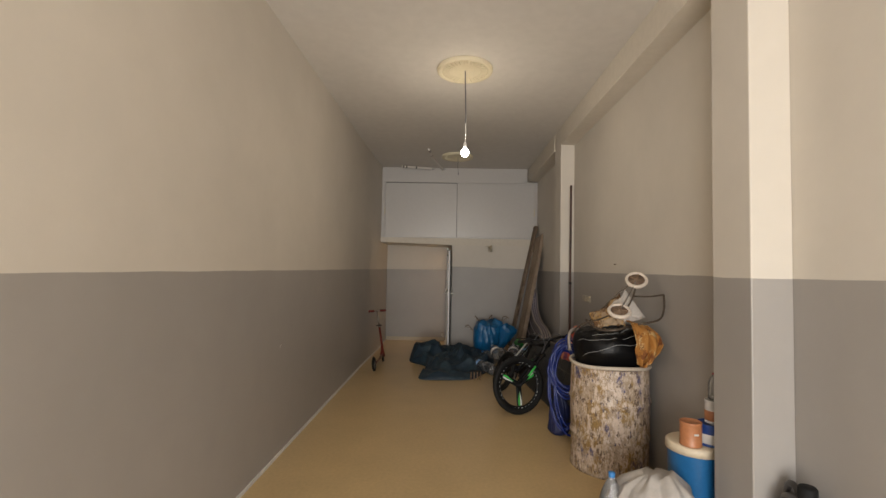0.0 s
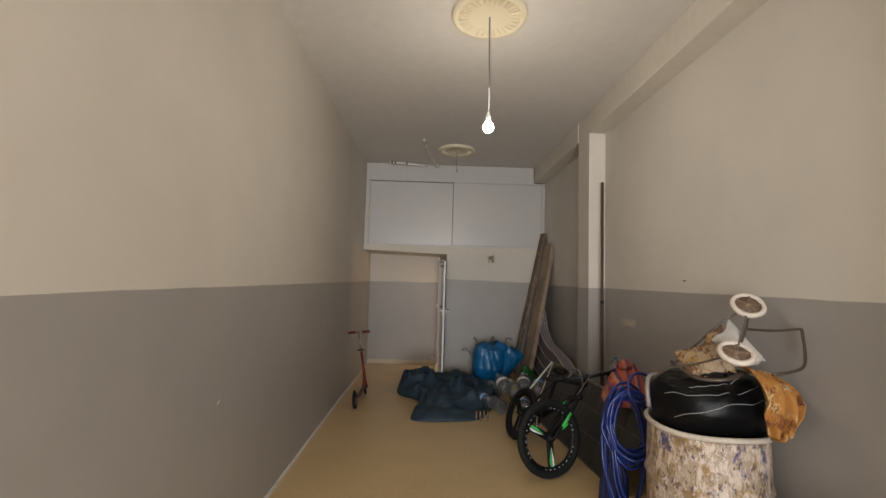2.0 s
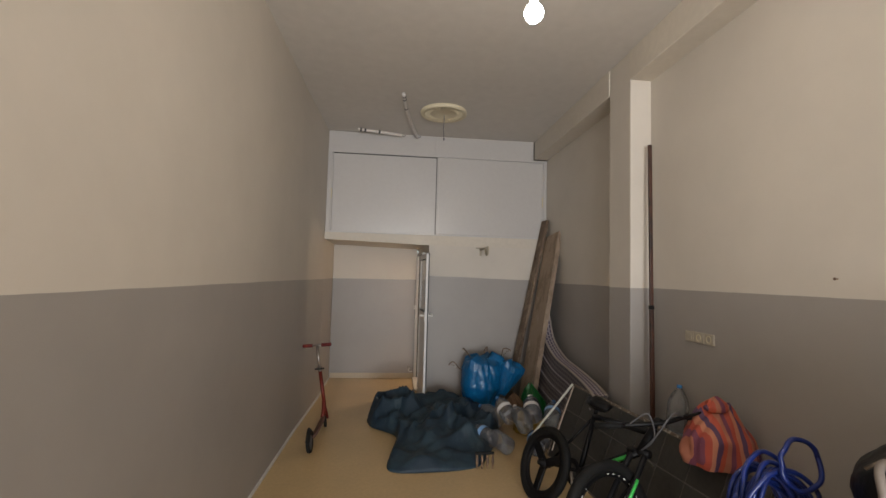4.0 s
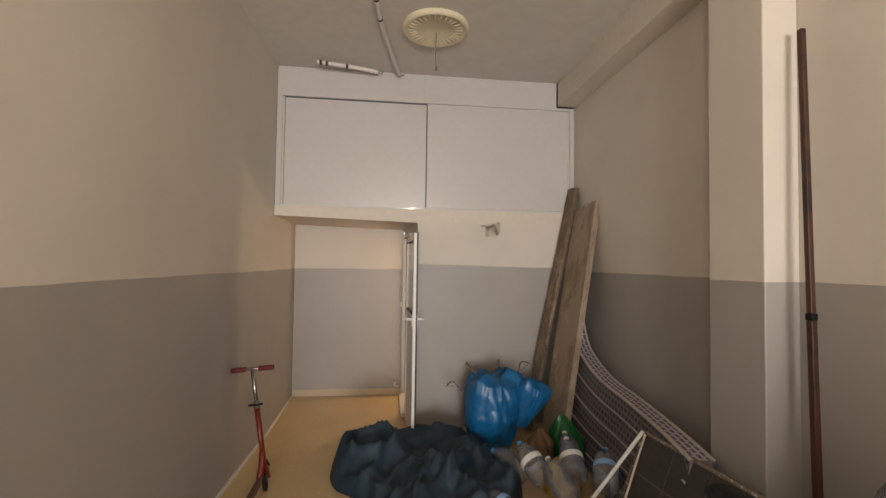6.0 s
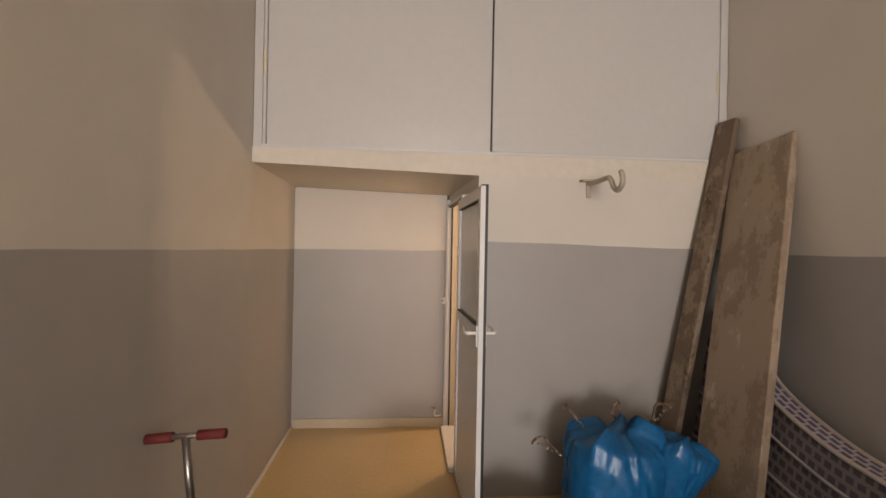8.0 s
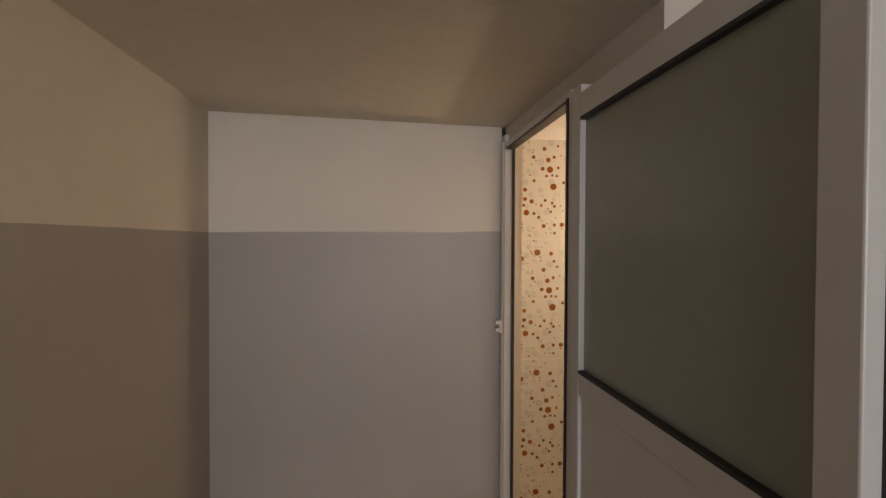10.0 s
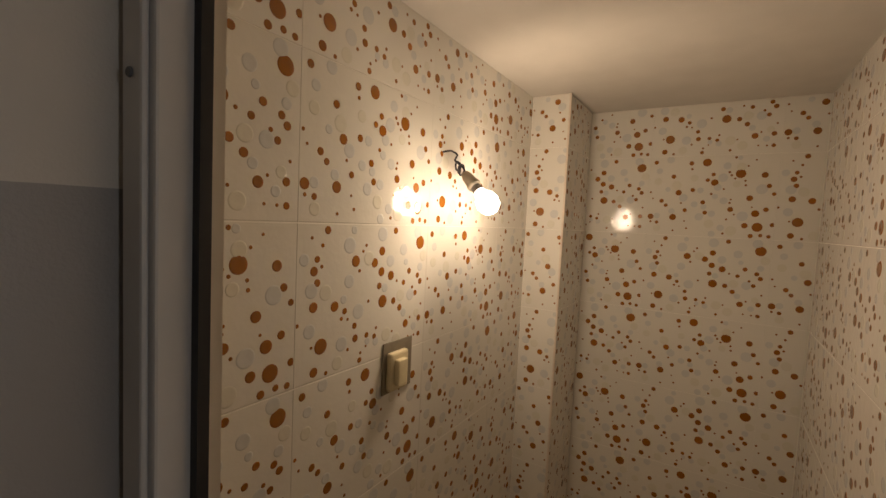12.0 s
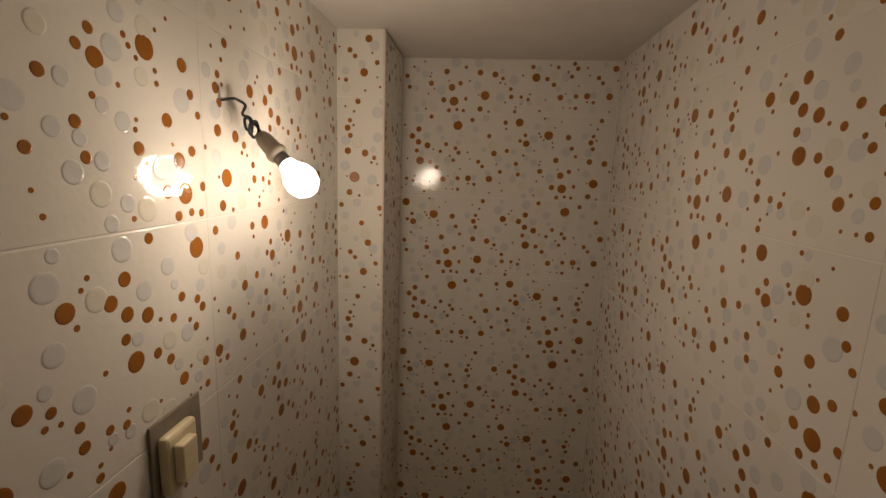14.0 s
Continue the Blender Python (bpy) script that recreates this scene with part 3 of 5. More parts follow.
# ---- ceiling fittings ----
def ceiling_rose(x, y, r):
    ob = thing("ceiling_rose", pose(x, y, ZC), "round cream polystyrene ceiling rose with radial flutes", "ceiling rose", "ceiling roses")
    part("disc", lathe(bmesh.new(), [(0, -0.02), (r * 0.38, -0.02), (r * 0.42, -0.026), (r * 0.5, -0.022), (r * 0.56, -0.028), (r * 0.86, -0.03), (r * 0.9, -0.042), (r, -0.036), (r * 1.02, -0.012), (r * 1.0, 0.0)], 14 * 4), ROSE, ob, smooth=True)
    bm = bmesh.new()
    for k in range(30):
        tube(bm, [(r * 0.57, 0, -0.03), (r * 0.72, 0, -0.037), (r * 0.83, 0, -0.033)], [0.004, 0.008, 0.007], 6, 3)
        bmesh.ops.rotate(bm, verts=bm.verts[:], cent=(0, 0, 0), matrix=Matrix.Rotation(2 * math.pi / 30, 3, "Z"))
    part("flutes", bm, ROSE, ob, smooth=True)
    return ob


ceiling_rose(0.06, 4.66, 0.262)
ceiling_rose(0.03, 7.95, 0.262)
lampc = thing("pendant_bulb", pose(0.075, 4.715, 2.667), "bare lit bulb hanging on a cable from the ceiling", "bulb")
part("bulb", lathe(bmesh.new(), [(0, -0.040), (0.018, -0.036), (0.033, -0.022), (0.040, 0.0), (0.034, 0.020), (0.021, 0.036), (0.015, 0.048), (0, 0.05)], 20), GLOWCOOL, lampc, "glowing white bulb", True)
part("holder", lathe(bmesh.new(), [(0, 0.05), (0.018, 0.05), (0.02, 0.07), (0.016, 0.085), (0.007, 0.11), (0, 0.112)], 16), PLASTIC, lampc, "white lamp holder", True)
part("lower_cable", tube(bmesh.new(), [(0, 0, 0.11), (0.003, 0, 0.2), (0.0, 0, 0.29)], 0.0045, 8, 4), PLASTIC, lampc, "white cable end")
part("upper_cable", tube(bmesh.new(), [(0.0, 0, 0.29), (0.004, -0.004, 0.36), (-0.002, -0.002, 0.5), (-0.012, -0.05, 0.785)], 0.0055, 8, 5), CABLE, lampc, "grey twisted cable")
wire = thing("ceiling_wire", pose(0.04, 8.0, 3.45), "thin loose wire hanging from the ceiling rose", "wire")
part("cable", tube(bmesh.new(), [(0, 0, 0), (0.004, 0.02, -0.06), (0.0, 0.04, -0.14), (0.012, 0.07, -0.25)], 0.0035, 6, 5), CABLE, wire)
part("connector", boxes((0.004, 0.06, -0.275, 0.02, 0.08, -0.245), bevel=0.003), CABLE, wire)


def conduit(pts, label, r=0.02):
    ob = thing("conduit", pose(*pts[0]), label, "conduit", "broken conduits under the ceiling")
    o = Vector(pts[0])
    part("pipe", tube(bmesh.new(), [Vector(p) - o for p in pts], r, 12, 5), CONDUIT, ob, smooth=True)
    e = Vector(pts[-1]) - o
    part("end_wire", tube(bmesh.new(), [e, e + Vector((0.03, 0.01, -0.01)), e + Vector((0.05, 0.0, 0.006))], 0.004, 6, 4), CABLE, ob, "frayed dark wire ends")
    for k, t in enumerate((0.12, 0.3, 0.9)):
        p = (Vector(pts[0]) - o).lerp(Vector(pts[1]) - o, t)
        d = (Vector(pts[1]) - Vector(pts[0])).normalized()
        m = Matrix.Translation(p) @ d.to_track_quat("Z", "Y").to_matrix().to_4x4()
        part("tape", lathe(bmesh.new(), [(r + 0.001, -0.012), (r + 0.002, -0.01), (r + 0.002, 0.01), (r + 0.001, 0.012)], 12, m), ALUDARK, ob, "patch of black tape")


conduit([(-1.0, 8.64, 3.435), (-0.7, 8.69, 3.43), (-0.44, 8.74, 3.42)], "dirty white conduit stub with black tape on the ceiling")
conduit([(-0.435, 7.48, 3.45), (-0.40, 7.9, 3.45), (-0.31, 8.45, 3.445), (-0.24, 8.76, 3.42)], "bent dirty white conduit hanging off the ceiling")

# ---- wall fittings ----
hook = thing("wall_hook", pose(0.65, YF, 1.945), "cream painted iron hook sticking out of the wall", "hook")
part("bracket", boxes((-0.045, -0.06, 0.022, 0.06, 0.0, 0.034), (0.0, -0.012, -0.075, 0.03, 0.0, 0.024), bevel=0.003), HOOKM, hook)
part("arm", tube(bmesh.new(), [(0.015, 0, 0.012), (0.02, -0.12, 0.01), (0.022, -0.26, 0.012), (0.022, -0.30, -0.005), (0.024, -0.335, -0.055), (0.026, -0.38, -0.075), (0.028, -0.42, -0.05), (0.028, -0.425, -0.005), (0.028, -0.405, 0.022)], 0.0145, 12, 5), HOOKM, hook, smooth=True)


stub = thing("conduit_stub", pose(-0.205, YB - 0.02, 0.08), "broken end of a dirty conduit at the wall foot", "conduit")
part("pipe", tube(bmesh.new(), [(0.045, 0.0, 0.03), (0.03, -0.012, 0.028), (0.0, -0.02, 0.03), (-0.012, -0.02, 0.05), (0.0, -0.018, 0.085)], 0.007, 8, 4), CONDUIT, stub, smooth=True)
part("end_wire", tube(bmesh.new(), [(0.0, -0.018, 0.085), (-0.01, -0.022, 0.10), (-0.035, -0.03, 0.102)], 0.003, 6, 4), RUST, stub, "rusty wire end", True)
nail = thing("wall_nail", pose(XR, 4.86, 1.62), "small dark nail in the cream wall", "nail")
part("shank", lathe(bmesh.new(), [(0, 0), (0.003, 0), (0.003, 0.016), (0.007, 0.017), (0.006, 0.02), (0, 0.02)], 10, pose(0, 0, 0, 0, -90, 0)), RUST, nail)


def socket_row():
    ob = thing("socket_row", pose(XR, 5.79, 1.22, 0, 0, -90), "row of beige wall plates with two round sockets", "socket")
    for k in range(3):
        x = -0.142 + k * 0.095
        pl = part("plate", boxes((x, -0.012, -0.037, x + 0.09, 0.0, 0.037), bevel=0.005), BEIGESW, ob)
        if k:
            part("socket_well", lathe(bmesh.new(), [(0.0, 0.004), (0.017, 0.004), (0.02, 0.014), (0.023, 0.014), (0.024, 0.011)], 20, pose(x + 0.045, 0, 0, 90, 0, 0)), IVORY, pl, "round ivory socket")
        else:
            part("blank_cover", boxes((x + 0.018, -0.015, -0.02, x + 0.072, -0.012, 0.02), bevel=0.002), BEIGESW, pl)


socket_row()
sw = thing("bathroom_switch", pose(0.497, BY1, 1.155), "ivory rocker switch on a grey mortar patch", "switch")
part("mortar_patch", boxes((-0.055, -0.004, -0.06, 0.055, 0.0, 0.062), bevel=0.002), simple("mortar", (0.22, 0.19, 0.14), 0.9, vary=0.15, bump=0.3), sw, "grey mortar patch")
part("plate", boxes((-0.045, -0.02, -0.052, 0.022, -0.004, 0.04), bevel=0.006), IVORY, sw)
part("rocker", boxes((-0.034, -0.035, -0.035, 0.0, -0.02, 0.025), bevel=0.003, ), IVORY, sw)


def bathroom_bulb():
    ob = thing("bathroom_bulb", pose(0.686, 9.974, 1.553), "lit bulb on a holder jutting from the tiles", "bulb")
    aim = Vector((0.012, 0.068, 0.066)).normalized()
    m = aim.to_track_quat("Z", "Y").to_matrix().to_4x4()
    part("bulb", lathe(bmesh.new(), [(0, -0.03), (0.013, -0.0275), (0.025, -0.017), (0.03, 0.0), (0.027, 0.016), (0.018, 0.03), (0.0145, 0.042), (0, 0.044)], 24, m), GLOWWARM, ob, "glowing warm bulb", True)
    part("cap", lathe(bmesh.new(), [(0, 0.043), (0.0135, 0.043), (0.0135, 0.062), (0, 0.062)], 16, m), STEEL, ob, "brass lamp cap", True)
    part("holder", lathe(bmesh.new(), [(0, 0.06), (0.017, 0.06), (0.019, 0.066), (0.019, 0.072), (0.0165, 0.075), (0.015, 0.1), (0.011, 0.112), (0, 0.114)], 18, m), HOOKM, ob, "cream lamp holder", True)
    a = m @ Vector((0, 0, 0.112))
    w = Vector((-0.03, 0.124, 0.13))
    pts = [a]
    for k in range(15):
        p = a.lerp(w, 0.08 + 0.32 * k / 14)
        pts.append(p + Vector((0.013 * math.cos(k * 1.5), 0.004 * math.sin(k * 0.9), 0.013 * math.sin(k * 1.5))))
    pts += [a.lerp(w, 0.55) + Vector((0.014, -0.004, 0.02)), a.lerp(w, 0.8) + Vector((0.012, -0.008, 0.014)), w + Vector((0.006, -0.016, 0.003)), w]
    part("wire", tube(bmesh.new(), pts, 0.0026, 7, 6), ALUDARK, ob, "dark coiled wire", True)


bathroom_bulb()
# ---- soft things ----
def sack(bm, rx, ry, h, seed, folds=9, depth=0.1, profile=None, segments=56, rings=26, m=None, crinkle=0.0):
    """A full bag that sits on its base: folds run up it and deepen towards the top."""
    prof = profile or [(0.0, 0.75), (0.08, 0.97), (0.35, 1.0), (0.65, 0.85), (0.85, 0.5), (0.95, 0.22), (1.0, 0.1)]
    zs, rs = [p[0] for p in prof], [p[1] for p in prof]
    grid = []
    for k in range(rings + 1):
        u = k / rings
        row = []
        for i in range(segments):
            a = 2 * math.pi * i / segments
            n1 = noise.noise((math.cos(a) * 1.6 + seed, math.sin(a) * 1.6, u * 2.2))
            n2 = noise.noise((math.cos(a) * folds * 0.55 + seed * 3, math.sin(a) * folds * 0.55, u * 1.6 + seed))
            r = float(np.interp(u, zs, rs)) * (1 + 0.22 * n1 + depth * (1 - abs(n2) * 3.2) * (0.35 + u))
            if crinkle:
                r += crinkle * (1 - abs(noise.noise((math.cos(a) * 5 + seed, math.sin(a) * 5, u * 7))) * 3)
            z = h * u * (1 + 0.13 * n1)
            row.append(bm.verts.new((rx * r * math.cos(a), ry * r * math.sin(a), max(z, 0))))
        grid.append(row)
    for a, b in zip(grid, grid[1:]):
        for i in range(segments):
            j = (i + 1) % segments
            bm.faces.new((a[i], a[j], b[j], b[i]))
    bm.faces.new(grid[0][::-1])
    bm.faces.new(grid[-1])
    if m is not None:
        bmesh.ops.transform(bm, matrix=m, verts=[v for r in grid for v in r])
    return bm


def crumple(x, y, s):
    """Sharp-creased relief from 0 to about 1, as in stiff dropped cloth."""
    v = 0.0
    for k, (f, a) in enumerate(((2.2, 0.5), (4.6, 0.32), (9.5, 0.18))):
        v += a * (1 - min(1, abs(noise.noise((x * f + s + k * 7.1, y * f * 0.85 - s, s * 1.3))) * 2.6))
    return v


def tarpaulin():
    """A dropped sheet: low, with a rolled lobe, long stiff folds that run to its front corner, and a flat front hem."""
    rim = ((0.66, 7.60), (0.70, 7.98), (0.48, 8.42), (-0.02, 8.50), (-0.32, 8.42), (-0.55, 8.25), (-0.71, 8.02), (-0.66, 7.74), (-0.50, 7.58), (-0.40, 7.42), (-0.44, 7.08), (-0.455, 6.70), (-0.10, 6.66), (0.27, 6.74), (0.42, 6.98), (0.52, 7.20))
    line = smooth_line([(x, y, 0) for x, y in rim], 9, True)
    seg, rings, mid = len(line), 54, Vector((-0.02, 7.62, 0))
    bm, grid = bmesh.new(), []

    def hill(x, y, cx, cy, wx, wy, turn=0.0):
        c, n_ = math.cos(turn), math.sin(turn)
        a, b = (x - cx) * c + (y - cy) * n_, -(x - cx) * n_ + (y - cy) * c
        return math.exp(-(a / wx) ** 2 - abs(b / wy) ** 1.15)

    for k in range(1, rings + 1):
        u = k / rings
        row = []
        for p in line:
            q = mid.lerp(p, u)
            x, y = q.x, q.y
            lobe = math.hypot((x + 0.42) / 1.0, (y - 7.98) / 0.9)
            z = 0.17 * math.exp(-abs((lobe - 0.20) / 0.075) ** 1.2)
            z += 0.15 * hill(x, y, 0.14, 8.26, 0.26, 0.2) + 0.10 * hill(x, y, -0.14, 8.28, 0.2, 0.14)
            z += 0.20 * hill(x, y, 0.22, 7.72, 0.5, 0.11, 1.15) + 0.13 * hill(x, y, -0.08, 7.35, 0.45, 0.08, 1.35) + 0.14 * hill(x, y, 0.32, 7.25, 0.4, 0.1, 0.7)
            z *= 0.80 + 0.36 * noise.voronoi((x * 4.6 + 1.3 * y, y * 3.1 - x, 1.7))[0][0]
            z += 0.07 * (1 - min(1, abs(noise.noise((x * 2.2 + y * 1.3, y * 0.8 - x * 0.5, 4.1))) * 3.0)) + 0.045 * (1 - min(1, abs(noise.noise((x * 4.2 - y * 3.4, y * 2.6 + x, 9.1))) * 3.0))
            z += 0.06 * crumple(x * 0.9, y * 0.9, 2.7) + 0.06 * (noise.voronoi((x * 3.1 + 0.6 * y, y * 2.4, 4.4))[0][0] - 0.3)
            front = min(1.0, max(0.0, (y - 6.62) / 0.7))
            z *= 0.35 + 0.65 * front
            z = (0.022 + max(z, 0.0)) * min(1.0, (1 - u) / 0.09) ** 0.6
            row.append(bm.verts.new((x - 0.05 * noise.noise((x * 5, y * 5, 1.0)) * (1 - u), y, max(z, 0.004))))
        grid.append(row)
    for a, b in zip(grid, grid[1:]):
        for i in range(seg):
            j = (i + 1) % seg
            bm.faces.new((a[i], a[j], b[j], b[i]))
    bm.faces.new(grid[0])
    bmesh.ops.recalc_face_normals(bm, faces=bm.faces[:])
    ob = tagged(link_mesh("tarpaulin", bm, TARP, True), "crumpled dark teal tarpaulin heaped on the floor", "tarpaulin")
    sd = ob.modifiers.new("thick", "SOLIDIFY")
    sd.thickness = 0.006
    return ob


tarpaulin()


def draped_bag(bm, rx, ry, h, seed, m, points=5, flare=0.0):
    """A thin bag pulled over something angular: flat facets between tight creases that fan out from its gathers."""
    seg, rings = 120, 48
    rnd = random.Random(seed)
    crease = [(rnd.uniform(0, 2 * math.pi), rnd.uniform(0.04, 0.13), rnd.uniform(0.05, 0.13), rnd.uniform(-1.3, 1.3)) for _ in range(30)]
    knob = [(2 * math.pi * (k + rnd.uniform(-0.2, 0.2)) / points, rnd.uniform(0.16, 0.32)) for k in range(points)]
    grid = []
    for k in range(rings + 1):
        u = k / rings
        body = float(np.interp(u, [0, 0.12, 0.45, 0.78, 0.93, 1.0], [0.66, 0.78, 0.98, 0.92 + flare, 0.78 + flare, 0.26]))
        row = []
        for i in range(seg):
            a = 2 * math.pi * i / seg
            r, lift = body, 0.0
            for b, amp in knob:
                peak = math.exp(-abs(math.remainder(a - b, 2 * math.pi)) / 0.38)
                r += amp * u * u * peak
                lift = max(lift, 0.11 * u * u * peak)
            for b, w, d, lean in crease:
                r -= d * math.exp(-abs(math.remainder(a - b - lean * (u - 0.5), 2 * math.pi)) / w) * (0.4 + 0.8 * abs(u - 0.4))
            r += 0.05 * noise.noise((math.cos(a) * 2 + seed, math.sin(a) * 2, u * 3)) + 0.02 * noise.noise((math.cos(a) * 7 + seed, math.sin(a) * 7, u * 9))
            z = h * (u * 0.92 + lift + 0.1 * u * noise.noise((math.cos(a) * 1.5, math.sin(a) * 1.5, seed)))
            row.append(bm.verts.new(m @ Vector((rx * r * math.cos(a), ry * r * math.sin(a), max(z, 0)))))
        grid.append(row)
    for a, b in zip(grid, grid[1:]):
        for i in range(seg):
            j = (i + 1) % seg
            bm.faces.new((a[i], a[j], b[j], b[i]))
    bm.faces.new(grid[0][::-1])
    bm.faces.new(grid[-1])
    return bm


def wrapped_chandelier():
    ob = thing("wrapped_chandelier", pose(0.66, 8.36, 0), "old beaded chandelier bundled in blue plastic bags", "chandelier")
    part("bag", draped_bag(bmesh.new(), 0.27, 0.23, 0.62, 4, pose(-0.05, 0, 0.02, 0, 3, 0), 5), BLUEBAG, ob, "blue polythene bag", True)
    part("side_bag", draped_bag(bmesh.new(), 0.13, 0.11, 0.42, 11, pose(0.17, -0.05, 0.20, 0, 24, 0), 3, 0.28), BLUEBAG, ob, "smaller blue polythene bag", True)
    for k, (x, z, dx, dz) in enumerate(((-0.42, 0.51, 0.13, -0.06), (-0.25, 0.70, 0.08, -0.1), (0.04, 0.72, 0.0, -0.13), (0.19, 0.62, -0.09, -0.05), (0.33, 0.69, -0.12, -0.08))):
        tip = Vector((x, 0.12, z))
        root = tip + Vector((dx, -0.04, dz))
        mid = (tip + root) / 2 + Vector((dz * 0.3, 0, abs(dx) * 0.35 + 0.01))
        arm = part("arm", tube(bmesh.new(), [root + (root - tip) * 1.1, root, mid, tip, tip + Vector((-0.012 if dx > 0 else 0.012, 0, -0.022))], [0.006, 0.006, 0.0065, 0.008, 0.004], 8, 5), RUST, ob, "rusty curled chandelier arm", True)
        bm = bmesh.new()
        for s in range(6):
            p = root.lerp(tip, s / 6) + Vector((0, -0.008, 0.006 * math.sin(s * 2)))
            bmesh.ops.create_icosphere(bm, subdivisions=1, radius=0.0085, matrix=Matrix.Translation(p))
        part("beads", bm, BOARDEDGE, arm, "string of cloudy beads", True)


wrapped_chandelier()


def small_sack(name, m, rx, ry, h, seed, material, label, category):
    ob = tagged(link_mesh(name, sack(bmesh.new(), rx, ry, h, seed, 9, 0.13), material, True), label, category)
    ob.matrix_world = m
    return ob


small_sack("green_bag", pose(1.15, 8.0, 0, 0, -6, 20), 0.13, 0.15, 0.38, 3.1, GREENBAG, "knotted green plastic bag beside the leaning boards", "bag")
small_sack("brown_sack", pose(0.93, 8.0, 0), 0.11, 0.12, 0.27, 6.6, simple("brown_paper", (0.14, 0.075, 0.035), 0.7, vary=0.2, bump=0.3), "small brown paper sack among the bottles", "sack")
small_sack("yellow_bag", pose(0.93, 7.55, 0), 0.13, 0.12, 0.24, 8.8, simple("yellow_packet", (0.45, 0.29, 0.05), 0.4, vary=0.3, scale=14), "yellow printed food bag among the bottles", "bag")


# ---- boards ----
def leaning_board(name, bottom, top, width, thick, material, label, side):
    """A board from its foot to its top; side is the direction of its width."""
    b, t = Vector(bottom), Vector(top)
    z = (t - b).normalized()
    x = Vector(side)
    x = (x - z * x.dot(z)).normalized()
    y = z.cross(x)
    m = Matrix((x, y, z)).transposed().to_4x4()
    m.translation = b
    ob = thing(name, m, label, "board", "boards leaning in the corner")
    ln = (t - b).length
    part("plank", boxes((-width / 2, -thick / 2, 0, width / 2, thick / 2, ln), bevel=0.006), material, ob)
    return ob, ln


bd, ln = leaning_board("leaning_board", (1.12, 8.25, 0.02), (1.56, 8.535, 2.165), 0.41, 0.035, OLDWOOD, "wide weathered wooden board leaning in the corner", (0.05, -1, 0))
part("edge_batten", boxes((0.155, 0.018, 0.02, 0.182, 0.05, ln - 0.01), bevel=0.004), OLDWOOD, bd, "paler batten along the edge")
part("groove_batten", boxes((-0.05, 0.018, 0.05, 0.02, 0.026, ln - 0.12), bevel=0.003), OLDWOOD, bd)
for k in range(6):
    part("nail", lathe(bmesh.new(), [(0, 0), (0.007, 0), (0.005, 0.004), (0, 0.004)], 8, pose(0.168, 0.05, 0.25 + k * 0.34, -90, 0, 0)), RUST, bd)
pk, ln = leaning_board("leaning_plank", (1.03, 8.66, 0.02), (1.535, 8.775, 2.37), 0.13, 0.04, DARKWOOD, "tall dirty timber plank behind the wide board", (0.2, -1, 0))
part("cleat", boxes((-0.05, 0.02, ln - 0.5, 0.03, 0.045, ln - 0.02), bevel=0.004), OLDWOOD, pk)
pole = thing("wooden_pole", pose(1.475, 6.165, 0) @ Matrix(((1, 0, 0.030, 0), (0, 1, 0.077, 0), (0, 0, 1, 0), (0, 0, 0, 1))), "dark stained square pole leaning against the wall", "pole")
part("lower_length", boxes((-0.014, -0.014, 0, 0.014, 0.014, 1.37), bevel=0.004), POLE, pole)
part("joint_band", boxes((-0.016, -0.016, 1.37, 0.016, 0.016, 1.40), bevel=0.004), BLACK, pole, "dark joint band")
part("upper_length", boxes((-0.0125, -0.0125, 1.40, 0.0125, 0.0125, 2.66), bevel=0.004), POLE, pole)



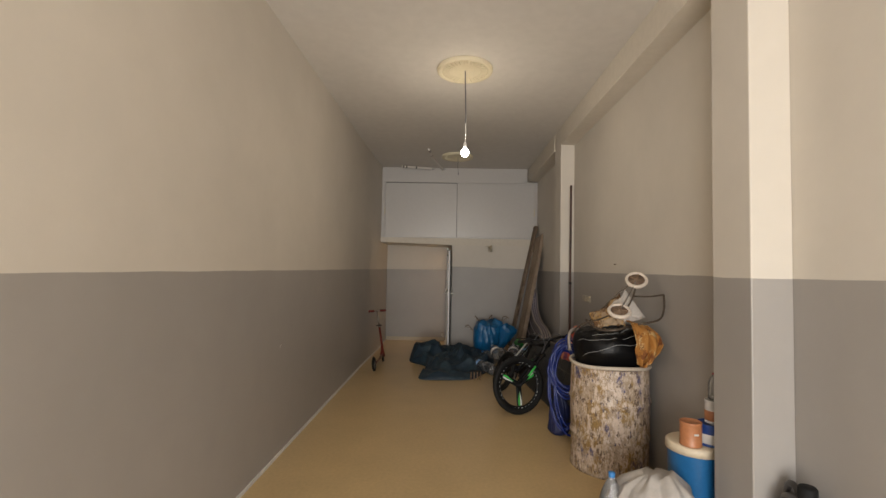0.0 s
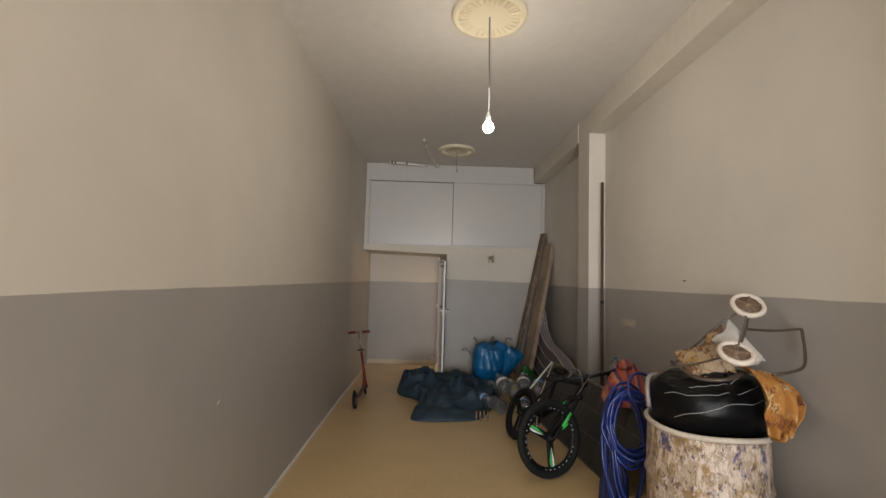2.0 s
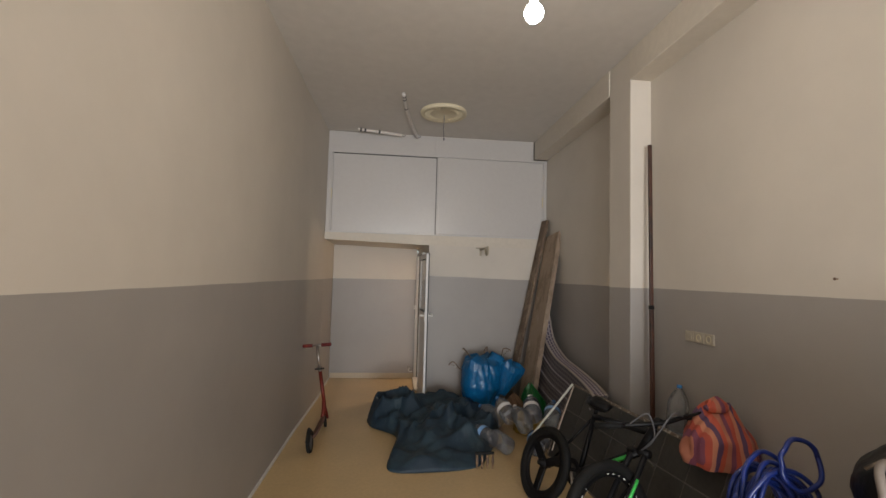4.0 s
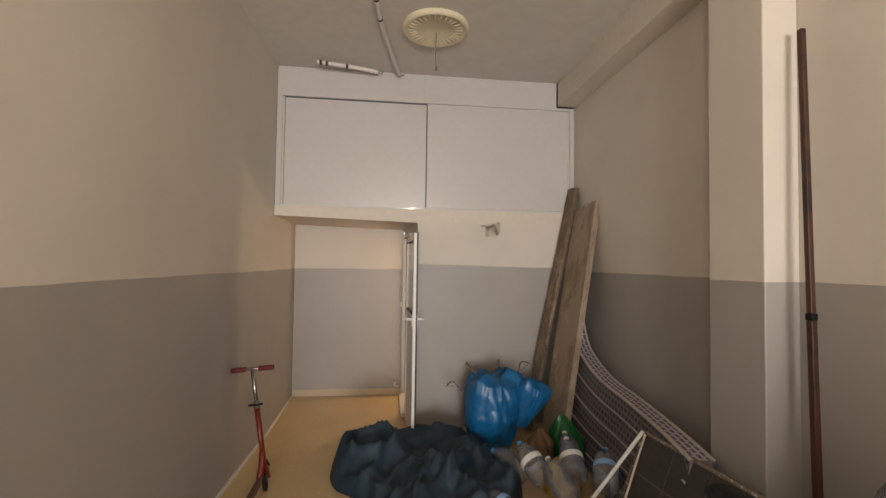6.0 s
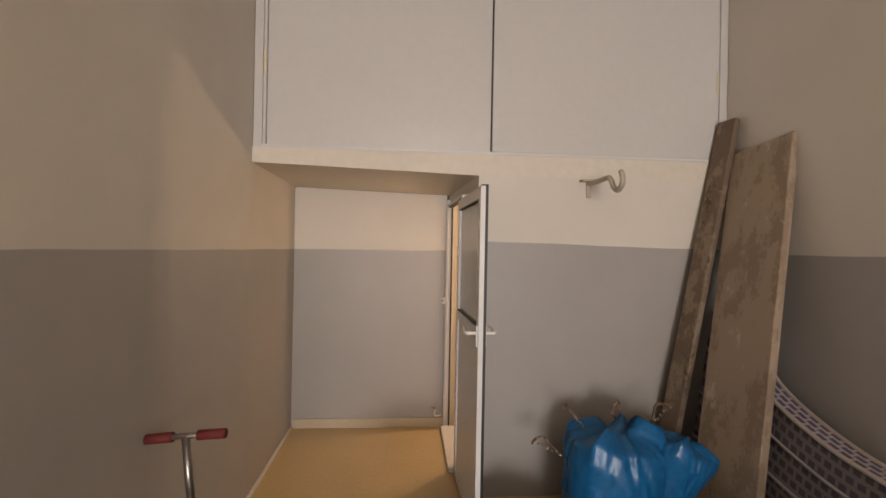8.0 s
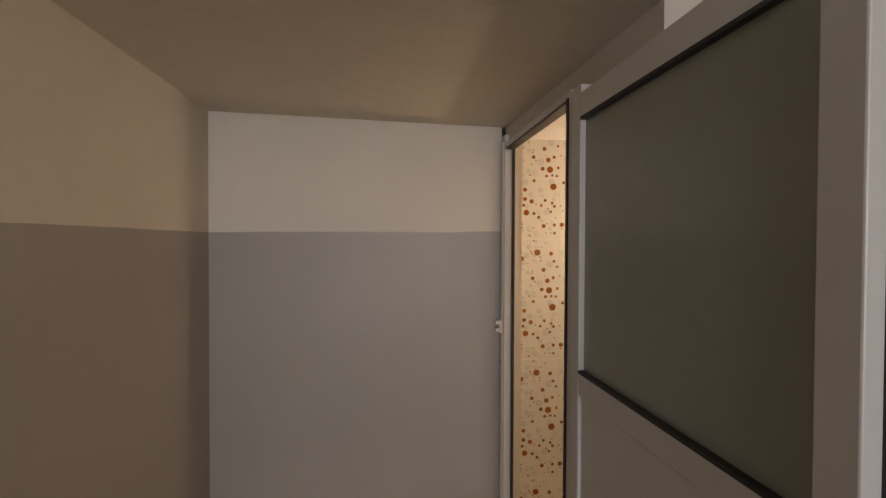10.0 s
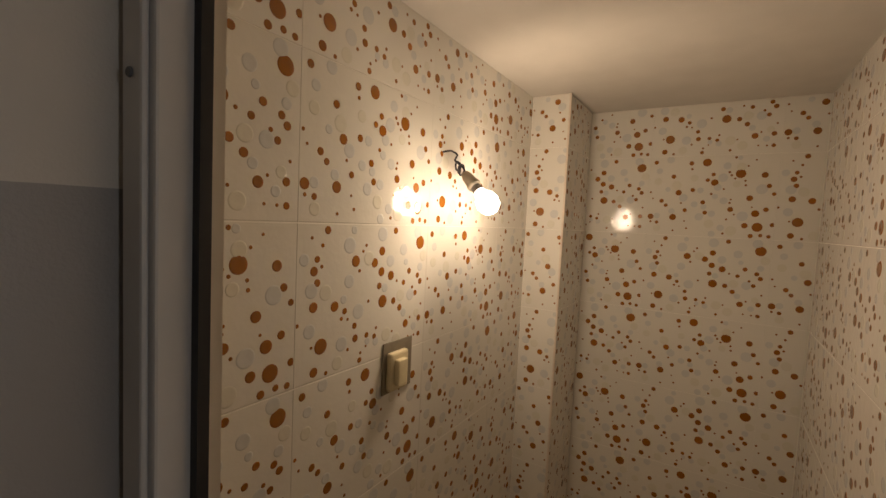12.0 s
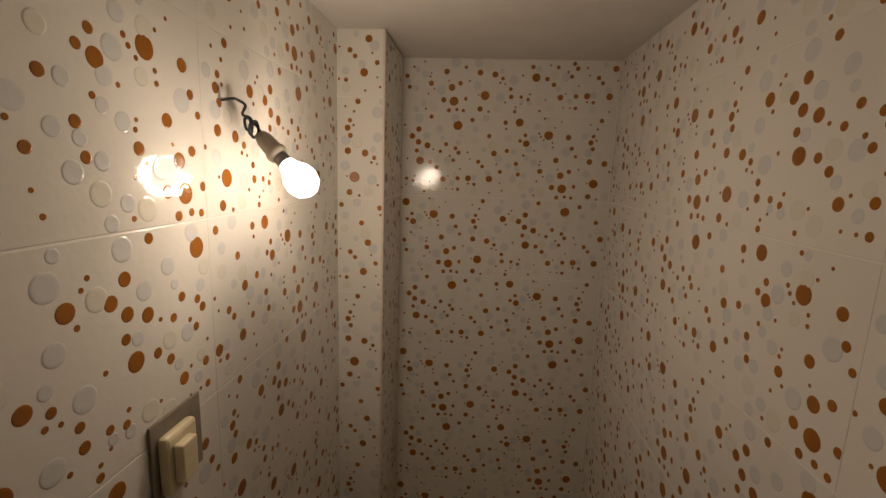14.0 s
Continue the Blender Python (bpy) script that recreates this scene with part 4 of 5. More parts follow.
# ---- mattress ----
def mattress():
    """A thin foam mattress on its long edge, bent away from the wall towards the pillar."""
    spine = smooth_line([(1.515, 8.70, 1.20), (1.51, 8.50, 1.10), (1.50, 8.32, 0.86), (1.475, 7.90, 0.71), (1.45, 7.40, 0.665), (1.40, 6.95, 0.64), (1.34, 6.60, 0.62)], 10)
    n, thick = len(spine), 0.115
    ob = thing("mattress", pose(0, 0, 0), "bent striped foam mattress standing on its edge", "mattress")
    out, inn = [], []
    for k, p in enumerate(spine):
        d = (spine[min(k + 1, n - 1)] - spine[max(k - 1, 0)]).normalized()
        side = Vector((-1.0, -0.25 * d.z, 0)).normalized()
        side = (side - d * side.dot(d)).normalized()
        out.append(p)
        inn.append(p + side * thick)
    down = Vector((-0.16, -0.02, -1.0))

    def sheet(name, a, b, material, uvw, label, parent, lift=Vector((0, 0, 0)), cuts=1):
        bm = bmesh.new()
        lay = bm.loops.layers.uv.new("UVMap")
        rows = [[bm.verts.new(p.lerp(q, c / cuts) + lift) for c in range(cuts + 1)] for p, q in zip(a, b)]
        run = 0.0
        for k in range(len(rows) - 1):
            step = (a[k + 1] - a[k]).length
            for c in range(cuts):
                f = bm.faces.new((rows[k][c], rows[k + 1][c], rows[k + 1][c + 1], rows[k][c + 1]))
                for lp, (u, v) in zip(f.loops, ((run, c / cuts), (run + step, c / cuts), (run + step, (c + 1) / cuts), (run, (c + 1) / cuts))):
                    lp[lay].uv = (u, v * uvw)
            run += step
        return part(name, bm, material, parent, label, True)

    def drop(p, f=1.0):
        s = max(p.z - 0.02, 0.0) * f
        return p + down * s

    body_a, body_b = [p for p in out], [drop(p) for p in out]
    face_b = [drop(p) for p in inn]
    core = sheet("border", out, inn, MATTOP, thick, "purple woven border", ob, cuts=2)
    face = sheet("cover", inn, face_b, MATFACE, 0.6, "dark woven cover", ob, cuts=8)
    sheet("back_cover", body_b, body_a, MATFACE, 0.6, "", ob, cuts=2)
    for quad in ((out[0], inn[0], face_b[0], body_b[0]), (out[-1], body_b[-1], face_b[-1], inn[-1])):
        bm = bmesh.new()
        bm.faces.new([bm.verts.new(v) for v in quad])
        part("end_cover", bm, MATFACE, ob)
    for line in (out, inn):
        part("edge_tape", tube(bmesh.new(), line, 0.011, 8, 1), MATBAND, ob, "beige edge tape", True)
    for f in (0.2, 0.42, 0.64, 0.86):
        line = [drop(p, f) + Vector((-0.004, 0, 0)) for p in inn]
        part("stripe", tube(bmesh.new(), line, 0.008, 6, 1, flat=2.0), MATSTRIPE, face, "pale woven stripe", True)


mattress()


# ---- dark board ----
def folded_board():
    a, b, d = Vector((0.96, 6.96, 0.0)), Vector((1.16, 5.02, 0.0)), Vector((1.21, 6.98, 0.60))
    x = (b - a).normalized()
    up = (d - a).normalized()
    nrm = x.cross(up).normalized()
    up = nrm.cross(x)
    m = Matrix((x, up, nrm)).transposed().to_4x4()
    m.translation = a + Vector((0, 0, 0.01))
    ob = thing("slate_panel", m, "dark grey gridded panel leaning on the wall", "panel")
    L, H = (b - a).length, (d - a).length
    part("backing", boxes((0, 0, -0.02, L, H, -0.0005)), simple("panel_seam", (0.12, 0.11, 0.095), 0.7, vary=0.2), ob)
    cols, rows = 8, 3
    first = None
    for i in range(cols):
        for j in range(rows):
            if first is None:
                bm = boxes((0.004, 0.004, -0.004, L / cols - 0.004, H / rows - 0.004, 0.004), bevel=0.002)
                first = part("panel_tile", bm, BOARD, ob)
            else:
                o = new("panel_tile", first.data)
                o.parent = ob
                o.location = (i * L / cols, j * H / rows, 0)
    part("top_edge", boxes((0, H, -0.022, L, H + 0.018, 0.008), bevel=0.003), BOARDEDGE, ob, "chipped rusty top edge")
    part("bottom_edge", boxes((0, -0.008, -0.022, L, 0.0, 0.008), bevel=0.002), BOARDEDGE, ob, "chipped pale bottom edge")
    part("end_edge", boxes((-0.012, 0, -0.022, 0.0, H + 0.018, 0.01), bevel=0.002), BOARDEDGE, ob)
    part("folding_leg", tube(bmesh.new(), [(0.0, H + 0.01, 0.02), (-0.02, H * 0.6, 0.10), (-0.04, H * 0.15, 0.19)], 0.011, 8, 3), DECAL, ob, "white metal folding leg", True)
    part("leg_brace", tube(bmesh.new(), [(0.02, H, 0.016), (0.04, H * 0.45, 0.02), (0.07, 0.06, 0.02)], 0.006, 8, 3), OFFWHITE, ob, "thin white brace", True)
    return ob


folded_board()


# ---- bicycle ----
def bike_wheel(name, parent, m, r, decals=True):
    tyre = bmesh.new()
    w = 0.026
    prof = [(r - 0.058, -w * 0.6), (r - 0.034, -w), (r - 0.008, -w * 0.85), (r, 0), (r - 0.008, w * 0.85), (r - 0.034, w), (r - 0.058, w * 0.6), (r - 0.058, -w * 0.6)]
    lathe(tyre, prof, 48, m)
    wh = part(name, tyre, BLACK, parent, "black knobbly tyre", True)
    part("rim", lathe(bmesh.new(), [(r - 0.052, -0.014), (r - 0.082, -0.012), (r - 0.088, 0), (r - 0.082, 0.012), (r - 0.052, 0.014)], 48, m), BIKE, wh, "black deep rim", True)
    part("hub", lathe(bmesh.new(), [(0, -0.05), (0.018, -0.05), (0.02, -0.02), (0.034, -0.016), (0.034, 0.016), (0.02, 0.02), (0.018, 0.05), (0, 0.05)], 20, m), BIKE, wh, "", True)
    for k in range(3):
        a = radians(150 + k * 120)
        rot = m @ Matrix.Rotation(a, 4, "Z")
        part("blade", box(bmesh.new(), 0.02, -0.03, -0.012, r - 0.075, 0.03, 0.012, 0.008, rot), BIKE, wh, "black alloy wheel blade")
        if decals:
            for s, mt in ((1, DECAL), (-1, LIME)):
                bm = bmesh.new()
                vs = [bm.verts.new(rot @ Vector(p)) for p in ((0.07, s * 0.003, 0.0145), (r * 0.55, s * 0.021, 0.0145), (r - 0.10, s * 0.019, 0.0145), (r - 0.09, s * 0.003, 0.0145))]
                vb = [bm.verts.new(v.co - (m.to_3x3() @ Vector((0, 0, 0.003)))) for v in vs]
                bm.faces.new(vs if s > 0 else vs[::-1])
                for i in range(4):
                    bm.faces.new((vs[i], vs[(i + 1) % 4], vb[(i + 1) % 4], vb[i]))
                part("decal", bm, mt, wh, "white blade decal" if s > 0 else "lime green blade decal")
    if decals:
        bm = bmesh.new()
        for k in range(34):
            if k % 12 in (9, 10, 11):
                continue
            a = 2 * math.pi * k / 34
            box(bm, r - 0.073, -0.003 - 0.003 * (k % 3), 0.0125, r - 0.068, 0.003 + 0.004 * (k % 2), 0.0145, 0, m @ Matrix.Rotation(a, 4, "Z"))
        tagged(part("rim_lettering", bm, DECAL, wh, "white marks round the rim"), kind="stuff")
    return wh


def facing(centre, normal):
    z = Vector(normal).normalized()
    x = Vector((0, 0, 1)).cross(z).normalized()
    m = Matrix((x, z.cross(x), z)).transposed().to_4x4()
    m.translation = Vector(centre)
    return m


def bicycle():
    ob = thing("bicycle", pose(0, 0, 0), "black mountain bike with green-decaled wheels leaning on the panel", "bicycle")
    f, r = Vector((0.712, 5.34, 0.306)), Vector((0.66, 6.20, 0.25))
    fm = facing(f, (0.36, -0.92, 0.15))
    bike_wheel("front_wheel", ob, fm, 0.306)
    bike_wheel("rear_wheel", ob, facing(r, (-1, -0.25, 0.42)), 0.262, False)
    head0, head1 = Vector((0.98, 5.50, 0.60)), Vector((1.06, 5.48, 0.74))
    nf = fm.to_3x3() @ Vector((0, 0, 1))
    for s in (1, -1):
        o = nf * (0.055 * s)
        part("fork_leg", tube(bmesh.new(), [f + o, f.lerp(head0, 0.5) + o, head0 + o * 0.8], [0.013, 0.016, 0.017], 10, 4), BIKE, ob, "", True)
    part("fork_decal", tube(bmesh.new(), [f.lerp(head0, 0.30) + nf * 0.066, f.lerp(head0, 0.62) + nf * 0.066], 0.014, 8, 1, flat=0.6), LIME, ob, "lime green fork decal", True)
    part("fork_crown", tube(bmesh.new(), [head0 - nf * 0.07, head0 + nf * 0.07], 0.022, 10, 1), BIKE, ob, "", True)
    part("head_tube", tube(bmesh.new(), [head0, head1], 0.024, 12, 1), BIKE, ob, "", True)
    bb, seat = Vector((0.82, 5.95, 0.30)), Vector((0.98, 6.08, 0.62))
    for n, pts, rad in (("down_tube", (head0, bb), 0.024), ("top_tube", (head1 - Vector((0, 0, 0.03)), seat), 0.02), ("seat_tube", (bb, seat), 0.018), ("chain_stay", (bb, r + Vector((0.05, 0, 0))), 0.012), ("seat_stay", (seat, r + Vector((0.05, 0, 0.02))), 0.01)):
        part(n, tube(bmesh.new(), pts, rad, 10, 1), BIKE, ob, "", True)
    part("tube_decal", tube(bmesh.new(), [head0.lerp(bb, 0.15) + Vector((-0.014, -0.012, 0)), head0.lerp(bb, 0.55) + Vector((-0.014, -0.012, 0))], 0.017, 8, 1, flat=0.7), LIME, ob, "lime green frame decal", True)
    st = Vector((1.07, 5.42, 0.79))
    part("stem", tube(bmesh.new(), [head1, head1 + Vector((0.01, -0.01, 0.05)), st], 0.017, 10, 3), BIKE, ob, "", True)
    hb = [(0.76, 5.55, 0.735), (0.9, 5.47, 0.765), tuple(st), (1.2, 5.42, 0.82), (1.30, 5.44, 0.82)]
    part("handlebar", tube(bmesh.new(), hb, 0.0135, 10, 4), BIKE, ob, "", True)
    for a, b in ((hb[0], hb[1]), (hb[4], hb[3])):
        a, b = Vector(a), Vector(b)
        g = part("grip", tube(bmesh.new(), [a + (a - b) * 0.15, a.lerp(b, 0.75)], 0.018, 10, 1), BLACK, ob, "black rubber grip", True)
        part("brake_lever", tube(bmesh.new(), [a.lerp(b, 0.85), a.lerp(b, 0.6) + Vector((0, -0.05, 0.03)), a + Vector((0, -0.055, 0.045))], [0.01, 0.008, 0.006], 8, 4), BIKE, g, "", True)
    sd = sack(bmesh.new(), 0.07, 0.13, 0.06, 1.2, 3, 0.02, [(0, 0.8), (0.4, 1.0), (0.9, 0.85), (1, 0.6)], 28, 8, Matrix.Translation(seat + Vector((0.03, 0.0, 0.06))))
    part("seat_post", tube(bmesh.new(), [seat, seat + Vector((0.03, 0.0, 0.09))], 0.013, 8, 1), BIKE, ob, "", True)
    part("saddle", sd, BIKE, ob, "", True)
    part("crank", tube(bmesh.new(), [bb + Vector((-0.06, 0, 0)), bb + Vector((-0.07, -0.06, -0.14))], 0.011, 8, 1), STEEL, ob, "", True)
    part("chainring", lathe(bmesh.new(), [(0.05, -0.003), (0.085, -0.003), (0.085, 0.003), (0.05, 0.003), (0.05, -0.003)], 28, facing(bb + Vector((-0.05, 0, 0)), (-1, -0.1, 0.2))), BIKE, ob)
    for k in range(2):
        part("cable", tube(bmesh.new(), [hb[1 + 2 * k], (0.95 + 0.15 * k, 5.36, 0.86), (1.0, 5.38, 0.72), tuple(head0)], 0.004, 6, 5), CABLE, ob, "", True)


bicycle()


# ---- scooter ----
def scooter():
    ob = thing("kick_scooter", pose(0, 0, 0), "red folding kick scooter leaning on the wall", "scooter")
    rear, front = Vector((-1.163, 7.10, 0.09)), Vector((-1.14, 7.77, 0.09))
    for n, c, nn in (("rear_wheel", rear, (1, -0.03, 0.12)), ("front_wheel", front, (1, 0.25, 0.15))):
        m = facing(c, nn)
        w = part(n, lathe(bmesh.new(), [(0.068, -0.015), (0.086, -0.013), (0.09, 0), (0.086, 0.013), (0.068, 0.015), (0.068, -0.015)], 32, m), BLACK, ob, "black scooter tyre", True)
        part("hub", lathe(bmesh.new(), [(0, -0.012), (0.02, -0.014), (0.068, -0.008), (0.068, 0.008), (0.02, 0.014), (0, 0.012)], 24, m), CABLE, w, "grey hub", True)
    part("deck", tube(bmesh.new(), [(-1.16, 7.17, 0.10), (-1.155, 7.25, 0.095), (-1.15, 7.55, 0.095), (-1.143, 7.66, 0.13)], [0.045, 0.058, 0.058, 0.035], 12, 4, flat=0.28), DECK, ob, "dark red deck", True)
    part("rear_fender", tube(bmesh.new(), [(-1.163, 7.0, 0.12), (-1.163, 7.04, 0.185), (-1.163, 7.12, 0.195), (-1.16, 7.19, 0.13)], 0.024, 10, 4, flat=0.3), BLACK, ob, "black rear mudguard", True)
    top = Vector((-1.262, 7.85, 0.82))
    neck = Vector((-1.135, 7.73, 0.2))
    part("fork", tube(bmesh.new(), [front + Vector((0.03, 0, 0)), (-1.125, 7.74, 0.18), neck], 0.014, 8, 3), RED, ob, "", True)
    part("front_fender", tube(bmesh.new(), [(-1.14, 7.68, 0.15), (-1.14, 7.72, 0.195), (-1.14, 7.80, 0.195), (-1.14, 7.86, 0.14)], 0.022, 10, 4, flat=0.3), BLACK, ob, "black front mudguard", True)
    mid = neck.lerp(top, 0.62)
    part("fold_bracket", tube(bmesh.new(), [(-1.143, 7.66, 0.13), (-1.14, 7.70, 0.2), tuple(neck.lerp(top, 0.12))], 0.022, 10, 3), RED, ob, "", True)
    part("stem", tube(bmesh.new(), [neck, mid], 0.0185, 12, 1), RED, ob, "red painted stem", True)
    part("clamp", lathe(bmesh.new(), [(0, -0.03), (0.023, -0.03), (0.024, 0.02), (0, 0.02)], 16, facing(mid, top - neck)), STEEL, ob, "", True)
    part("clamp_lever", tube(bmesh.new(), [mid + Vector((-0.045, -0.03, 0.0)), mid + Vector((0.0, -0.036, 0.004)), mid + Vector((0.05, -0.03, 0.01))], 0.008, 8, 3), BLACK, ob, "black quick-release lever", True)
    part("upper_stem", tube(bmesh.new(), [mid, top], 0.0145, 12, 1), STEEL, ob, "polished steel stem", True)
    l, r = Vector((-1.398, 7.86, 0.805)), Vector((-1.122, 7.84, 0.832))
    part("crossbar", tube(bmesh.new(), [l, top, r], 0.011, 10, 1), STEEL, ob, "", True)
    for a in (l, r):
        part("grip", tube(bmesh.new(), [a + (a - top) * 0.06, a.lerp(top, 0.66)], 0.0185, 14, 1), REDGRIP, ob, "red foam handle grip", True)


scooter()


# ---- drum and what it holds ----
DX, DY, DR, DH = 1.262, 4.15, 0.305, 0.825


def steel_drum():
    ob = thing("steel_drum", pose(DX, DY, 0), "old steel drum covered in paint spatters, full of things", "drum")
    prof = [(0.0, 0.012), (DR - 0.015, 0.012), (DR - 0.012, 0.0), (DR - 0.002, 0.0), (DR - 0.002, 0.02)]
    for z in np.linspace(0.03, DH - 0.02, 50):
        bulge = 0.012 * (math.exp(-((z - 0.27) / 0.012) ** 2) + math.exp(-((z - 0.54) / 0.012) ** 2))
        dent = -0.004 * math.sin(z * 9)
        prof.append((DR - 0.006 + bulge + dent, z))
    bm = lathe(bmesh.new(), prof + [(DR - 0.02, DH - 0.02), (DR - 0.022, 0.05), (0.0, 0.05)], 64)
    for v in bm.verts:
        k = 1 + 0.004 * noise.noise((v.co.x * 5, v.co.y * 5, v.co.z * 4)) + 0.006 * noise.noise((v.co.x * 1.5, v.co.y * 1.5, v.co.z * 2 + 4))
        v.co.x *= k
        v.co.y *= k
    part("shell", bm, DRUMM, ob, "paint-spattered drum wall", True)
    part("rim", tube(bmesh.new(), [((DR - 0.004) * math.cos(a), (DR - 0.004) * math.sin(a), DH - 0.006 + 0.006 * math.sin(3 * a)) for a in np.linspace(0, 2 * math.pi, 40, endpoint=False)], 0.0145, 10, 2, True), DRUMRIM, ob, "rolled cream rim", True)


steel_drum()


def guitar_bag():
    """A broad black bag that fills the drum's mouth and bulges over its rim."""
    ob = thing("black_bag", pose(DX, DY, 0), "black vinyl bag with pale piping stuffed in the drum", "bag")
    levels = [(0.6, 0.72), (0.8, 0.83), (0.95, 0.925), (0.91, 1.0), (0.84, 1.032), (0.74, 1.06), (0.58, 1.083), (0.4, 1.098), (0.2, 1.106), (0.02, 1.11)]

    def surface(a, s):
        k = max(0.0, min(len(levels) - 1.001, s))
        q, f = int(k), k - int(k)
        sc, z = levels[q][0] * (1 - f) + levels[q + 1][0] * f, levels[q][1] * (1 - f) + levels[q + 1][1] * f
        ca, sa = math.cos(a), math.sin(a)
        x = (0.292 if ca > 0 else 0.285) * (abs(ca) ** 0.8) * (1 if ca > 0 else -1) * sc ** 0.4
        y = 0.30 * (abs(sa) ** 0.85) * (1 if sa > 0 else -1) * sc - 0.01 * max(0, ca)
        z += 0.018 * ca * (s / 9) - 0.016 * math.exp(-((x - 0.02) / 0.03) ** 2) * (s / 9)
        n_ = 0.022 * noise.noise((x * 6, y * 6 + 3, z * 9)) + 0.011 * noise.noise((x * 17, y * 17, z * 30)) if s > 0.4 else 0.0
        return Vector((x * (1 + 0.3 * n_), y * (1 + n_), z + n_))

    bm = bmesh.new()
    seg, rings = 72, 28
    grid = [[bm.verts.new(surface(2 * math.pi * i / seg, 9 * k / rings)) for i in range(seg)] for k in range(rings + 1)]
    for a, b in zip(grid, grid[1:]):
        for i in range(seg):
            bm.faces.new((a[i], a[(i + 1) % seg], b[(i + 1) % seg], b[i]))
    bm.faces.new(grid[0][::-1])
    bm.faces.new(grid[-1])
    bmesh.ops.recalc_face_normals(bm, faces=bm.faces[:])
    part("body", bm, BLACKGLOSS, ob, "", True)
    for a0, a1, s0, s1 in ((205, 298, 1.7, 3.4), (192, 300, 2.8, 5.0), (225, 290, 5.0, 6.4)):
        pts = [surface(radians(a0 + (a1 - a0) * u), s0 + (s1 - s0) * u) + Vector((0, -0.002, 0.001)) for u in np.linspace(0, 1, 16)]
        part("piping", tube(bmesh.new(), pts, 0.0013, 6, 2), PIPING, ob, "pale grey piping", True)
    part("handle", tube(bmesh.new(), [(-0.1, -0.10, 1.075), (-0.08, -0.13, 1.11), (0.02, -0.13, 1.12), (0.05, -0.10, 1.08)], 0.010, 8, 4), BLACK, ob, "black carry handle", True)
    c = surface(radians(302), 3.0)
    part("stud", lathe(bmesh.new(), [(0, -0.004), (0.013, -0.004), (0.011, 0.006), (0, 0.008)], 14, facing(c, (0.15, -1, 0.4))), LABELW, ob, "round white stud")


guitar_bag()


def hanging_cloth():
    """A cloth thrown over the drum's edge: a fan of deep folds that narrows to a twisted tail."""
    bm = bmesh.new()
    cols, rows = 44, 40
    grid = []
    for k in range(rows + 1):
        v = k / rows
        row = []
        for i in range(cols + 1):
            u = i / cols
            left = float(np.interp(v, [0, 0.25, 0.6, 1.0], [1.33, 1.315, 1.315, 1.33]))
            right = float(np.interp(v, [0, 0.25, 0.55, 0.75, 1.0], [1.44, 1.505, 1.525, 1.48, 1.40]))
            fold = 0.03 * math.sin(u * 17 + v * 4.0 + 2 * noise.noise((u * 2, v * 2, 5))) * (0.35 + 0.65 * v) + 0.03 * noise.noise((u * 4, v * 3, 2.2))
            x = left + (right - left) * u + 0.014 * noise.noise((u * 3, v * 4, 7))
            out = math.sin(min(1.0, v * 2.4) * math.pi / 2)
            y = 3.99 - 0.19 * out - 0.04 * v - fold
            z = 1.165 - 0.31 * max(0.0, v - 0.12) / 0.88 - 0.05 * u * (1 - v) + 0.02 * noise.noise((u * 5, v * 2, 4.4)) + 0.06 * v * abs(u - 0.35)
            row.append(bm.verts.new((min(x, 1.566), y, z)))
        grid.append(row)
    for a, b in zip(grid, grid[1:]):
        for i in range(cols):
            bm.faces.new((a[i], a[i + 1], b[i + 1], b[i]))
    ob = tagged(link_mesh("patterned_cloth", bm, CLOTH, True), "gold and cream floral cloth draped over the drum", "cloth")
    ob.modifiers.new("thick", "SOLIDIFY").thickness = 0.006


hanging_cloth()


